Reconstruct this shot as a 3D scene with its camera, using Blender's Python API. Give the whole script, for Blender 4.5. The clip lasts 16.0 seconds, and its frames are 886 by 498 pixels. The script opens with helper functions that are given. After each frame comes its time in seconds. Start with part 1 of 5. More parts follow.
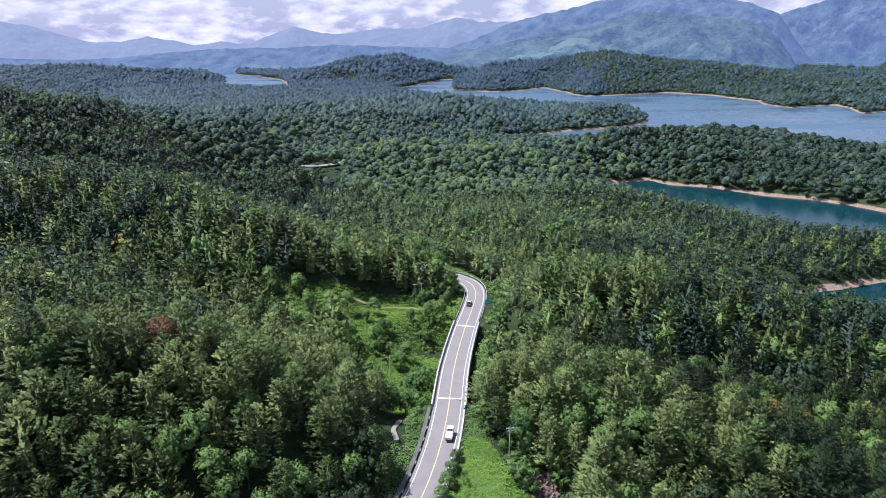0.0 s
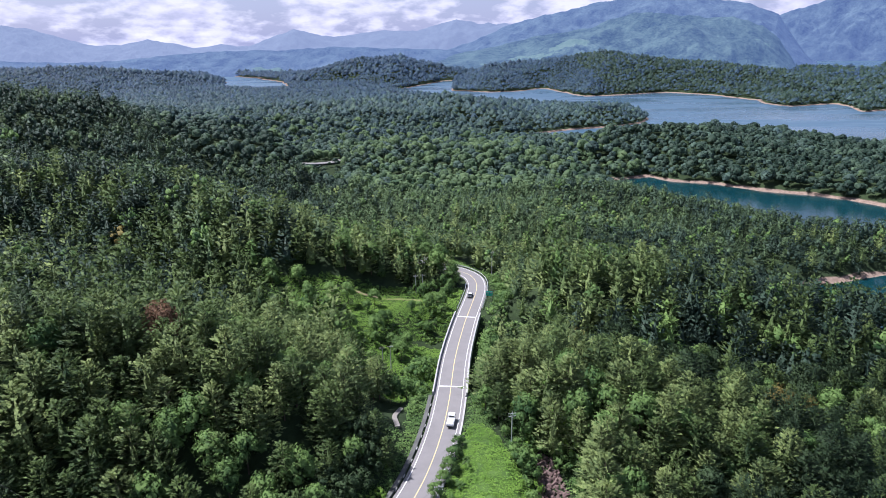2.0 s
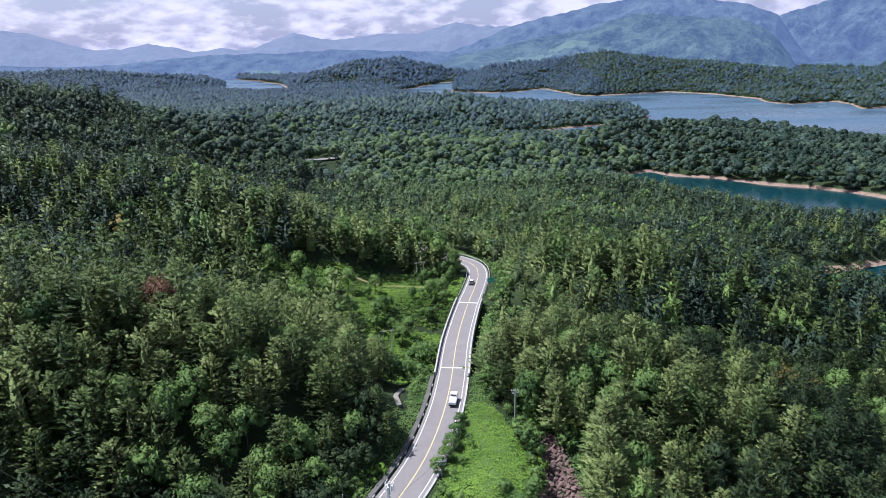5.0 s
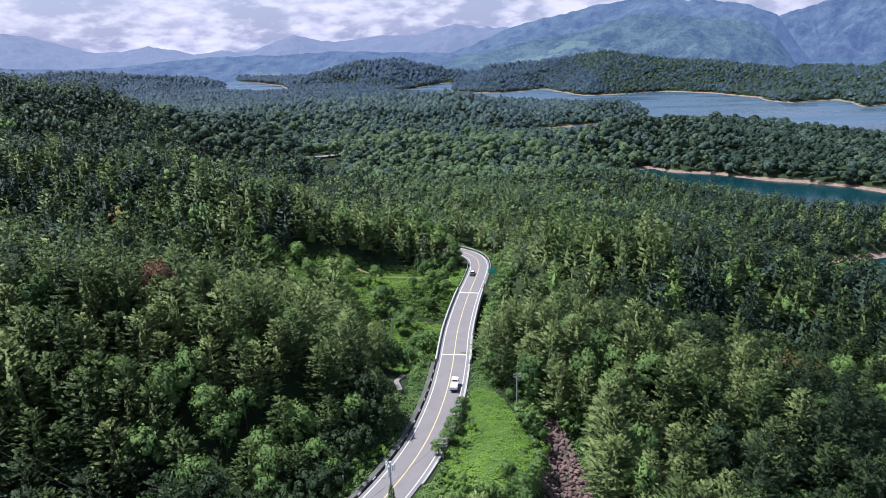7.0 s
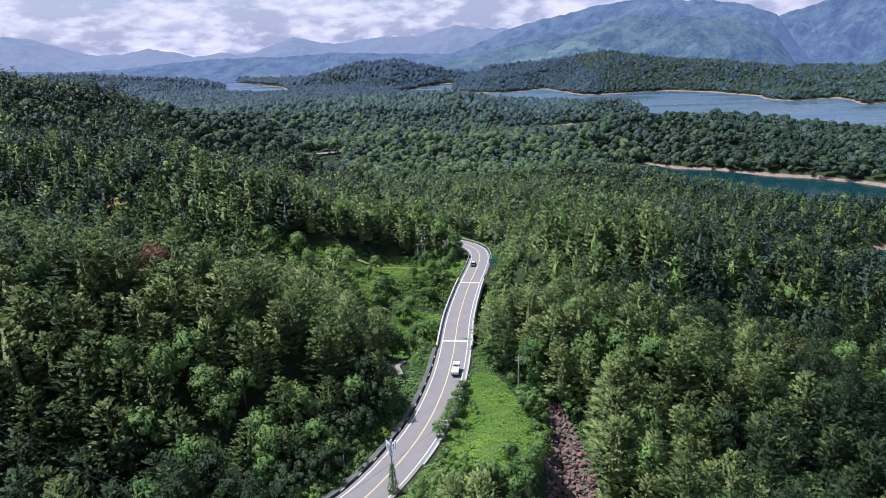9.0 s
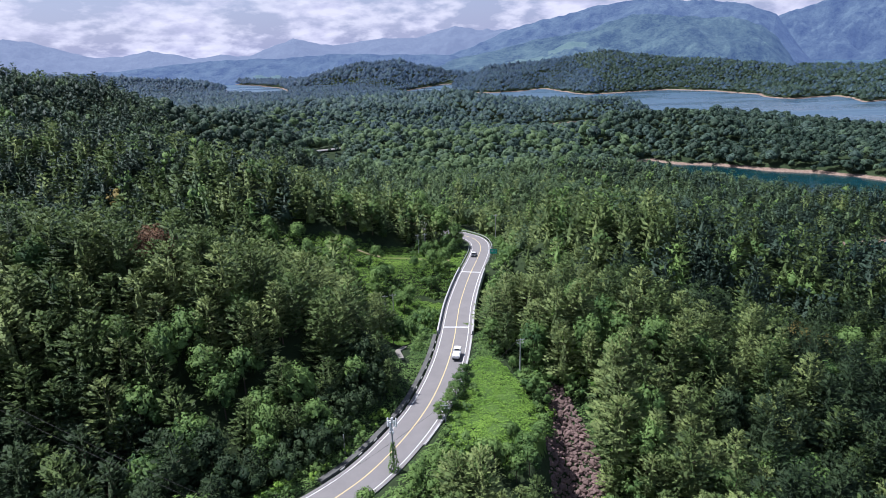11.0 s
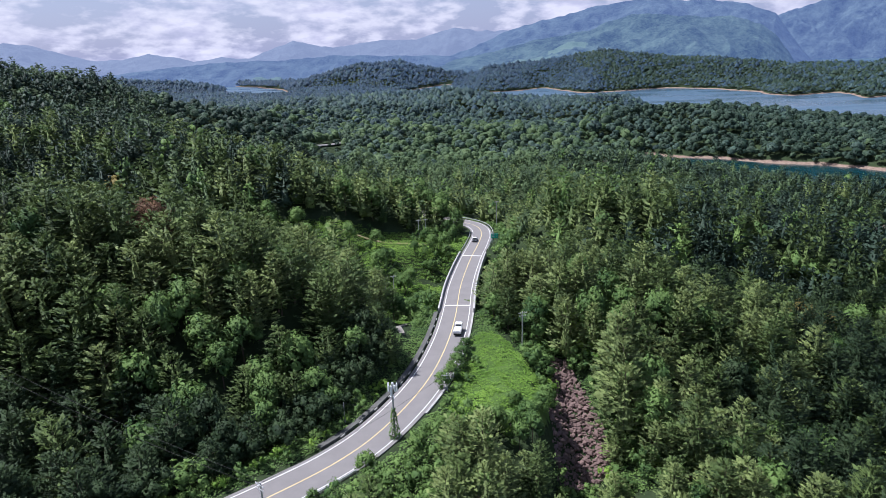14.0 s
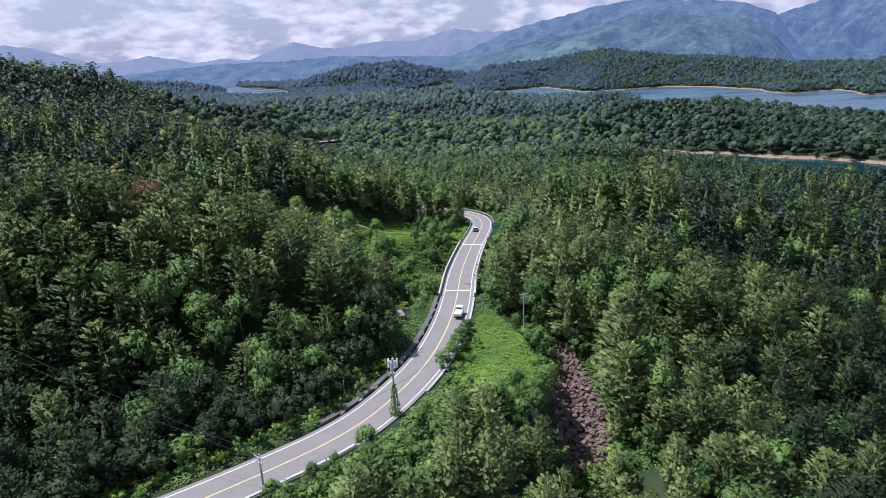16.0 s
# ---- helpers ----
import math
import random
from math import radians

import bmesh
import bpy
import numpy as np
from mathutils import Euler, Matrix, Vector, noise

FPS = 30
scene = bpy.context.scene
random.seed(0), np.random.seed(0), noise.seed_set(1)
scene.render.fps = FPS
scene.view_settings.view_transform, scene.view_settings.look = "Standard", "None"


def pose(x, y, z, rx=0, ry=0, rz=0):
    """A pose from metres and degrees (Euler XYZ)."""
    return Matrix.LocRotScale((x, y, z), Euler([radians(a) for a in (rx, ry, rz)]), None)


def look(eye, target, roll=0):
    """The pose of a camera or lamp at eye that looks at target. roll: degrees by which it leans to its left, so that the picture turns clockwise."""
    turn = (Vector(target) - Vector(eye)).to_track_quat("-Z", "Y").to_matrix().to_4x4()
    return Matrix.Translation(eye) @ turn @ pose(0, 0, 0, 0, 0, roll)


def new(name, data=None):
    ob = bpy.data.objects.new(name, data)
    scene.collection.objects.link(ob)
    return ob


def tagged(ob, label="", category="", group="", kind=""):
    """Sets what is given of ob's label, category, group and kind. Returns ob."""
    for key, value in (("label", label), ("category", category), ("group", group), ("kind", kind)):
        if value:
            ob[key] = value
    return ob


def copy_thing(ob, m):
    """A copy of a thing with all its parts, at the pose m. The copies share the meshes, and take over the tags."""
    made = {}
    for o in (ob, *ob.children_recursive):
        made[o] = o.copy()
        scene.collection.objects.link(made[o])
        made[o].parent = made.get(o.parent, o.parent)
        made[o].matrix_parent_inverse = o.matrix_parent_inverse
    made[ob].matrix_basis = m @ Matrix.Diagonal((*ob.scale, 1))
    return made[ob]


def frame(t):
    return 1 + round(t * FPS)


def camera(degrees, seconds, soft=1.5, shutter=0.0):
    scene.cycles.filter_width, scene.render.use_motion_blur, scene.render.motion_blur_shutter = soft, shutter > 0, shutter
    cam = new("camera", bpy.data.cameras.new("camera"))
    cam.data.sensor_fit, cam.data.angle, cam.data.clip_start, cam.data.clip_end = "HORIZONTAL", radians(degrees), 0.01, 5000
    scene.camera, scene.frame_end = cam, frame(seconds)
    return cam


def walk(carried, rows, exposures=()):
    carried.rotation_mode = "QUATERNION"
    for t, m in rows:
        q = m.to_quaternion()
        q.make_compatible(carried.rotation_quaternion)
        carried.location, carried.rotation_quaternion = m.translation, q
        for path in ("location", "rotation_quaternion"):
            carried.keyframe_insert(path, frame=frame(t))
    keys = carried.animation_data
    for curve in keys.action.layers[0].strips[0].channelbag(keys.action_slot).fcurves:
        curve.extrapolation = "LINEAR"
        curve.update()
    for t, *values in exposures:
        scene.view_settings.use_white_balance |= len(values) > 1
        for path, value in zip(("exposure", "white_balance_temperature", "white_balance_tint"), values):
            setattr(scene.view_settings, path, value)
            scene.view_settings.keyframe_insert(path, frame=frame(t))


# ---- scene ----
cam = camera(71.0, 16.0, soft=0.8)


def drone(t):
    """The descent: place, tilt, lean and turn at t seconds."""
    u = t / 16.0
    x, y, z = -1.041 * u, -1.237 * u - 0.738 * u * u, 129.05 - 37.50 * u + 0.24 * u * u
    pitch, lean, turn = -18.568 + 1.90 * u - 0.488 * u * u, 0.511 + 1.76 * u, 0.379 * u
    return pose(x, y, z, 90 + pitch, 0, turn) @ pose(0, 0, 0, 0, 0, -lean)


walk(cam, [(float(t), drone(t)) for t in range(17)], [(0.0, 0.86, 5760, 18), (4.0, 0.78, 5760, 17), (9.0, 0.68, 5760, 16), (16.0, 0.62, 5760, 16)])

# ---- sky and sun ----
SUN_FROM = Vector((-0.44, 0.16, 0.88)).normalized()
SUN_STRENGTH, SKY_STRENGTH = 5.0, 0.064
sun_data = bpy.data.lights.new("sun", "SUN")
sun_data.energy, sun_data.angle, sun_data.color = SUN_STRENGTH, radians(0.6), (1.0, 0.955, 0.88)
sun = new("sun", sun_data)
sun.matrix_world = look(SUN_FROM * 300, (0, 0, 0))
world = bpy.data.worlds.new("sky")
scene.world = world
world.use_nodes = True


class Nodes:
    """A small builder for node trees."""

    def __init__(self, tree):
        self.tree = tree
        tree.nodes.clear()

    def add(self, kind, ins=(), **props):
        n = self.tree.nodes.new(kind)
        for k, v in props.items():
            setattr(n, k, v)
        for k, v in dict(ins).items():
            if isinstance(v, bpy.types.NodeSocket):
                self.tree.links.new(v, n.inputs[k])
            else:
                n.inputs[k].default_value = v
        return n

    def noise(self, vec, scale, detail=4.0, rough=0.55):
        return self.add("ShaderNodeTexNoise", {"Vector": vec, "Scale": scale, "Detail": detail, "Roughness": rough}).outputs["Fac"]

    def ramp(self, fac, stops):
        n = self.add("ShaderNodeValToRGB", {"Fac": fac})
        els = n.color_ramp.elements
        while len(els) < len(stops):
            els.new(0.5)
        for e, (p, c) in zip(els, stops):
            e.position, e.color = p, (*c, 1) if len(c) == 3 else c
        return n.outputs["Color"]

    def mix(self, fac, a, b, blend="MIX"):
        n = self.add("ShaderNodeMix", data_type="RGBA", blend_type=blend)
        for sock, v in ((n.inputs[0], fac), (n.inputs[6], a), (n.inputs[7], b)):
            if isinstance(v, bpy.types.NodeSocket):
                self.tree.links.new(v, sock)
            elif isinstance(v, (int, float)):
                sock.default_value = v
            else:
                sock.default_value = (*v, 1)
        return n.outputs[2]

    def maths(self, op, a, b=0.0):
        n = self.add("ShaderNodeMath", operation=op)
        for sock, v in zip(n.inputs, (a, b)):
            if isinstance(v, bpy.types.NodeSocket):
                self.tree.links.new(v, sock)
            else:
                sock.default_value = v
        return n.outputs[0]


def build_sky():
    w = Nodes(world.node_tree)
    way = w.add("ShaderNodeTexCoord").outputs["Generated"]
    sky = w.add("ShaderNodeTexSky", sky_type="NISHITA", sun_disc=False, sun_elevation=math.asin(SUN_FROM.z),
                sun_rotation=math.atan2(SUN_FROM.x, SUN_FROM.y), dust_density=2.2, air_density=1.2, altitude=200)
    flat = w.add("ShaderNodeMapping", {"Vector": way, "Scale": (1.0, 1.0, 2.6)}).outputs["Vector"]
    big = w.noise(flat, 8.0, 8.0, 0.55)
    fine = w.noise(flat, 26.0, 8.0, 0.55)
    sum_ = w.maths("ADD", w.maths("MULTIPLY", big, 0.65), w.maths("MULTIPLY", fine, 0.35))
    cover = w.ramp(sum_, [(0.45, (0, 0, 0)), (0.52, (0.7,) * 3), (0.60, (1, 1, 1))])
    tone = w.ramp(fine, [(0.35, (6.6, 6.5, 8.2)), (0.60, (9.0, 8.8, 9.7))])
    veil = w.mix(0.62, sky.outputs["Color"], (4.8, 5.3, 8.2))
    up = w.add("ShaderNodeSeparateXYZ", {"Vector": way}).outputs["Z"]
    low = w.ramp(up, [(0.0, (1, 1, 1)), (0.22, (0.55,) * 3), (0.6, (0.16,) * 3)])
    col = w.mix(low, sky.outputs["Color"], w.mix(cover, veil, tone))
    bg = w.add("ShaderNodeBackground", {"Color": col, "Strength": SKY_STRENGTH})
    w.add("ShaderNodeOutputWorld", {"Surface": bg.outputs["Background"]})


build_sky()


# ---- materials ----
def material(name, colour, rough=0.7, metal=0.0, scale=1.0, vary=0.25, bump=0.3, detail_scale=8.0, spec=0.3):
    """A plain surface with variation at two scales, in metres."""
    m = bpy.data.materials.new(name)
    m.use_nodes = True
    n = Nodes(m.node_tree)
    pos = n.add("ShaderNodeNewGeometry").outputs["Position"]
    large, small = n.noise(pos, scale * 0.3, 4), n.noise(pos, scale * detail_scale, 5)
    lo, hi = [c * (1 - vary) for c in colour], [min(1, c * (1 + vary)) for c in colour]
    base = n.ramp(n.maths("ADD", n.maths("MULTIPLY", large, 0.55), n.maths("MULTIPLY", small, 0.45)), [(0.35, lo), (0.65, hi)])
    relief = n.add("ShaderNodeBump", {"Height": small, "Strength": bump, "Distance": 0.05 / scale})
    b = n.add("ShaderNodeBsdfPrincipled", {"Base Color": base, "Roughness": rough, "Metallic": metal, "Specular IOR Level": spec, "Normal": relief.outputs["Normal"]})
    n.add("ShaderNodeOutputMaterial", {"Surface": b.outputs["BSDF"]})
    return m


def foliage(name, dark, light, through_light=0.25, patch=0.11, gloss=0.12, lump=2.2, gaps=0.0, grain=3.2):
    """Leaves: colour varies from tree to tree, from spray to spray and within; gaps is the share of open air between needles or leaves."""
    m = bpy.data.materials.new(name)
    m.use_nodes = True
    n = Nodes(m.node_tree)
    geo = n.add("ShaderNodeNewGeometry")
    pos = geo.outputs["Position"]
    trees, stand = n.noise(pos, patch, 2, 0.6), n.noise(pos, patch * 0.16, 3)
    own = geo.outputs["Random Per Island"]
    f = n.maths("ADD", n.maths("MULTIPLY", trees, 0.55), n.maths("ADD", n.maths("MULTIPLY", own, 0.22), n.maths("MULTIPLY", stand, 0.30)))
    base = n.ramp(f, [(0.36, dark), (0.68, light)])
    relief = n.add("ShaderNodeBump", {"Height": n.noise(pos, lump, 4, 0.7), "Strength": 0.5, "Distance": 0.8 / lump})
    b = n.add("ShaderNodeBsdfPrincipled", {"Base Color": base, "Roughness": 0.55, "Specular IOR Level": gloss, "Normal": relief.outputs["Normal"]})
    tr = n.add("ShaderNodeBsdfTranslucent", {"Color": n.mix(0.5, base, light)})
    mx = n.add("ShaderNodeMixShader", {"Fac": through_light, 1: b.outputs["BSDF"], 2: tr.outputs["BSDF"]})
    if gaps:
        leafy = n.maths("GREATER_THAN", n.noise(pos, grain, 2, 0.6), 0.5 - 0.16 * (1 - 2 * gaps))
        clear = n.add("ShaderNodeBsdfTransparent")
        mx = n.add("ShaderNodeMixShader", {"Fac": leafy, 1: clear.outputs["BSDF"], 2: mx.outputs["Shader"]})
    n.add("ShaderNodeOutputMaterial", {"Surface": mx.outputs["Shader"]})
    return m


def leaf_set(name, needle_gaps, leaf_gaps, grain):
    """The leaves of one belt of the wood: pine, pale pine, broad, bright, russet and deep pine, the last darkened to
    paint in shade.
    """
    return [foliage(name + "pine_needles", (0.021, 0.045, 0.019), (0.114, 0.166, 0.052), gaps=needle_gaps, grain=grain),
            foliage(name + "pale_pine_needles", (0.050, 0.084, 0.034), (0.212, 0.272, 0.094), gaps=needle_gaps, grain=grain),
            foliage(name + "broad_leaves", (0.030, 0.074, 0.026), (0.146, 0.234, 0.066), gaps=leaf_gaps, grain=grain * 0.85),
            foliage(name + "bright_leaves", (0.058, 0.118, 0.036), (0.178, 0.280, 0.080), gaps=leaf_gaps, grain=grain * 0.85),
            foliage(name + "russet_leaves", (0.15, 0.125, 0.040), (0.27, 0.22, 0.07), gaps=leaf_gaps, grain=grain * 0.85),
            foliage(name + "shade_deep_pine_needles", (0.010, 0.024, 0.013), (0.052, 0.084, 0.036), gaps=needle_gaps, grain=grain)]


LEAVES = leaf_set("", 0.36, 0.30, 2.3)
LEAVES_MID = leaf_set("mid_", 0.28, 0.24, 1.2)
_, _, BROAD, BRIGHT, _, SHADE_DEEP = LEAVES
VINE = foliage("creeper_leaves", (0.092, 0.185, 0.030), (0.215, 0.350, 0.060), gaps=0.22, grain=3.0)
BARK = material("bark", (0.09, 0.065, 0.05), 0.9, scale=3, bump=0.6)
ASPHALT = material("worn_asphalt", (0.172, 0.163, 0.161), 0.85, scale=1.2, vary=0.10, bump=0.15, detail_scale=30)
CONCRETE = material("concrete", (0.34, 0.335, 0.33), 0.85, scale=1.0, vary=0.18)
DARK_CONCRETE = material("dark_wall_concrete", (0.09, 0.09, 0.085), 0.9, scale=1.0, vary=0.35)
WHITE_LINE = material("white_road_paint", (0.58, 0.58, 0.57), 0.7, scale=2, vary=0.06, bump=0.1)
YELLOW_LINE = material("yellow_road_paint", (0.55, 0.44, 0.22), 0.7, scale=2, vary=0.12, bump=0.1)
STEEL = material("galvanised_steel", (0.55, 0.56, 0.57), 0.45, 0.6, scale=3, vary=0.1, bump=0.05)
POLE = material("pole_concrete", (0.36, 0.36, 0.35), 0.85, scale=3, vary=0.12)
ROCK = material("red_brown_rock", (0.135, 0.092, 0.084), 0.9, scale=0.8, vary=0.40, bump=0.6)
DIRT = material("bare_earth", (0.33, 0.25, 0.165), 0.95, scale=0.25, vary=0.3, bump=0.6)


def ground_material():
    m = bpy.data.materials.new("forest_ground")
    m.use_nodes = True
    n = Nodes(m.node_tree)
    pos = n.add("ShaderNodeNewGeometry").outputs["Position"]
    z = n.add("ShaderNodeSeparateXYZ", {"Vector": pos}).outputs["Z"]
    large, small = n.noise(pos, 0.02, 5), n.noise(pos, 0.5, 6, 0.65)
    grass = n.ramp(small, [(0.3, (0.014, 0.024, 0.011)), (0.7, (0.034, 0.056, 0.020))])
    field = n.ramp(large, [(0.35, (0.020, 0.032, 0.015)), (0.7, (0.045, 0.060, 0.028))])
    green = n.mix(0.35, grass, field)
    earth = n.ramp(small, [(0.3, (0.15, 0.105, 0.080)), (0.7, (0.28, 0.21, 0.165))])
    edge = n.maths("ADD", z, n.maths("MULTIPLY", n.noise(pos, 0.06, 4), 3.0))
    shore = n.ramp(n.maths("MULTIPLY", edge, 0.1), [(0.29, (1, 1, 1)), (0.34, (0, 0, 0))])
    base = n.mix(shore, green, earth)
    relief = n.add("ShaderNodeBump", {"Height": small, "Strength": 0.8, "Distance": 0.5})
    b = n.add("ShaderNodeBsdfPrincipled", {"Base Color": base, "Roughness": 0.95, "Specular IOR Level": 0.15, "Normal": relief.outputs["Normal"]})
    n.add("ShaderNodeOutputMaterial", {"Surface": b.outputs["BSDF"]})
    return m


def water_material():
    m = bpy.data.materials.new("lake_water")
    m.use_nodes = True
    n = Nodes(m.node_tree)
    pos = n.add("ShaderNodeNewGeometry").outputs["Position"]
    gusts = n.noise(n.add("ShaderNodeMapping", {"Vector": pos, "Scale": (0.35, 1.0, 1.0)}).outputs["Vector"], 0.009, 5)
    relief = n.add("ShaderNodeBump", {"Height": n.noise(pos, 0.45, 4), "Strength": 0.3, "Distance": 0.3})
    base = n.ramp(gusts, [(0.35, (0.003, 0.024, 0.030)), (0.65, (0.005, 0.034, 0.044))])
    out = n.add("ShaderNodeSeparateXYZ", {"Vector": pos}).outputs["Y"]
    wind_and_sheen = n.ramp(n.maths("ADD", n.maths("MULTIPLY", out, 0.0005), n.maths("MULTIPLY", gusts, 0.12)), [(0.38, (0, 0, 0)), (0.50, (1, 1, 1))])
    # Paler base on the open lake paints in the bright sky's reflection.
    base = n.mix(wind_and_sheen, base, (0.05, 0.095, 0.14))
    rough = n.mix(wind_and_sheen, n.ramp(gusts, [(0.40, (0.06,) * 3), (0.62, (0.14,) * 3)]), n.ramp(gusts, [(0.42, (0.16,) * 3), (0.58, (0.40,) * 3)]))
    b = n.add("ShaderNodeBsdfPrincipled", {"Base Color": base, "Roughness": rough, "IOR": 1.33, "Normal": relief.outputs["Normal"]})
    n.add("ShaderNodeOutputMaterial", {"Surface": b.outputs["BSDF"]})
    return m


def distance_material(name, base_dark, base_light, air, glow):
    """Far wooded mountains, part of the backdrop: leaves, with the haze of the air before them painted in as a glow."""
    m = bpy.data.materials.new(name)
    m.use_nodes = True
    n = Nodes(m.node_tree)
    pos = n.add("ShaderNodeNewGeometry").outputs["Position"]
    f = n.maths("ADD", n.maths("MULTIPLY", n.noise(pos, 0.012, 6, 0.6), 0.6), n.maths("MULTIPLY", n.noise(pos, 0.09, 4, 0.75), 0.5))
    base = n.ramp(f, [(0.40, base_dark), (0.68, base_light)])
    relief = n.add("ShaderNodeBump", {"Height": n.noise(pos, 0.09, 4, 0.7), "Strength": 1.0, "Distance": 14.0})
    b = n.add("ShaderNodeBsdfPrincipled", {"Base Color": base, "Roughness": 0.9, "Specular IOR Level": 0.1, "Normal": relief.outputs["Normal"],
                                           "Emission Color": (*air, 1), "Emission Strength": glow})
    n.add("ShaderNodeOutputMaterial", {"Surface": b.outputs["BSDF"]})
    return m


GROUND, WATER = ground_material(), water_material()


# ---- building helpers ----
def mesh_object(name, verts, tris, materials, mat_index=None, parent=None, smooth=False, normals=None):
    """One mesh object from arrays: verts (n, 3) and triangles (m, 3)."""
    me = bpy.data.meshes.new(name)
    verts, tris = np.asarray(verts, np.float32), np.asarray(tris, np.int32)
    me.vertices.add(len(verts))
    me.vertices.foreach_set("co", verts.ravel())
    me.loops.add(tris.size)
    me.loops.foreach_set("vertex_index", tris.ravel())
    me.polygons.add(len(tris))
    me.polygons.foreach_set("loop_start", np.arange(0, tris.size, 3, dtype=np.int32))
    me.polygons.foreach_set("loop_total", np.full(len(tris), 3, np.int32))
    for mat in materials:
        me.materials.append(mat)
    if mat_index is not None:
        me.polygons.foreach_set("material_index", np.asarray(mat_index, np.int32))
    me.polygons.foreach_set("use_smooth", np.full(len(tris), smooth or normals is not None, bool))
    me.update(calc_edges=True)
    if normals is not None:
        me.normals_split_custom_set_from_vertices(normals)
    ob = new(name, me)
    ob.parent = parent
    return ob


def part(name, bm, mat, parent=None, label=""):
    """One bmesh as one mesh object under a thing or a part."""
    me = bpy.data.meshes.new(name)
    bm.to_mesh(me)
    bm.free()
    me.materials.append(mat)
    ob = new(name, me)
    ob.parent = parent
    return tagged(ob, label) if label else ob


def empty(name, m):
    ob = new(name)
    ob.matrix_basis = m
    return ob


def add_box(bm, size, at=(0, 0, 0), m=None, bevel=0.0):
    """A box of that size whose middle is at that place."""
    mat = (m or Matrix()) @ Matrix.Translation(at) @ Matrix.Diagonal((*size, 1))
    made = bmesh.ops.create_cube(bm, size=1, matrix=mat)["verts"]
    if bevel:
        edges = list({e for v in made for e in v.link_edges})
        bmesh.ops.bevel(bm, geom=edges, offset=bevel, segments=1, affect="EDGES")
    return bm


def add_rod(bm, a, b, r1, r2, sides=10):
    """A tapered rod from a to b."""
    a, b = Vector(a), Vector(b)
    turn = (b - a).to_track_quat("Z", "Y").to_matrix().to_4x4()
    bmesh.ops.create_cone(bm, cap_ends=True, segments=sides, radius1=r1, radius2=r2, depth=(b - a).length,
                          matrix=Matrix.Translation((a + b) / 2) @ turn)
    return bm


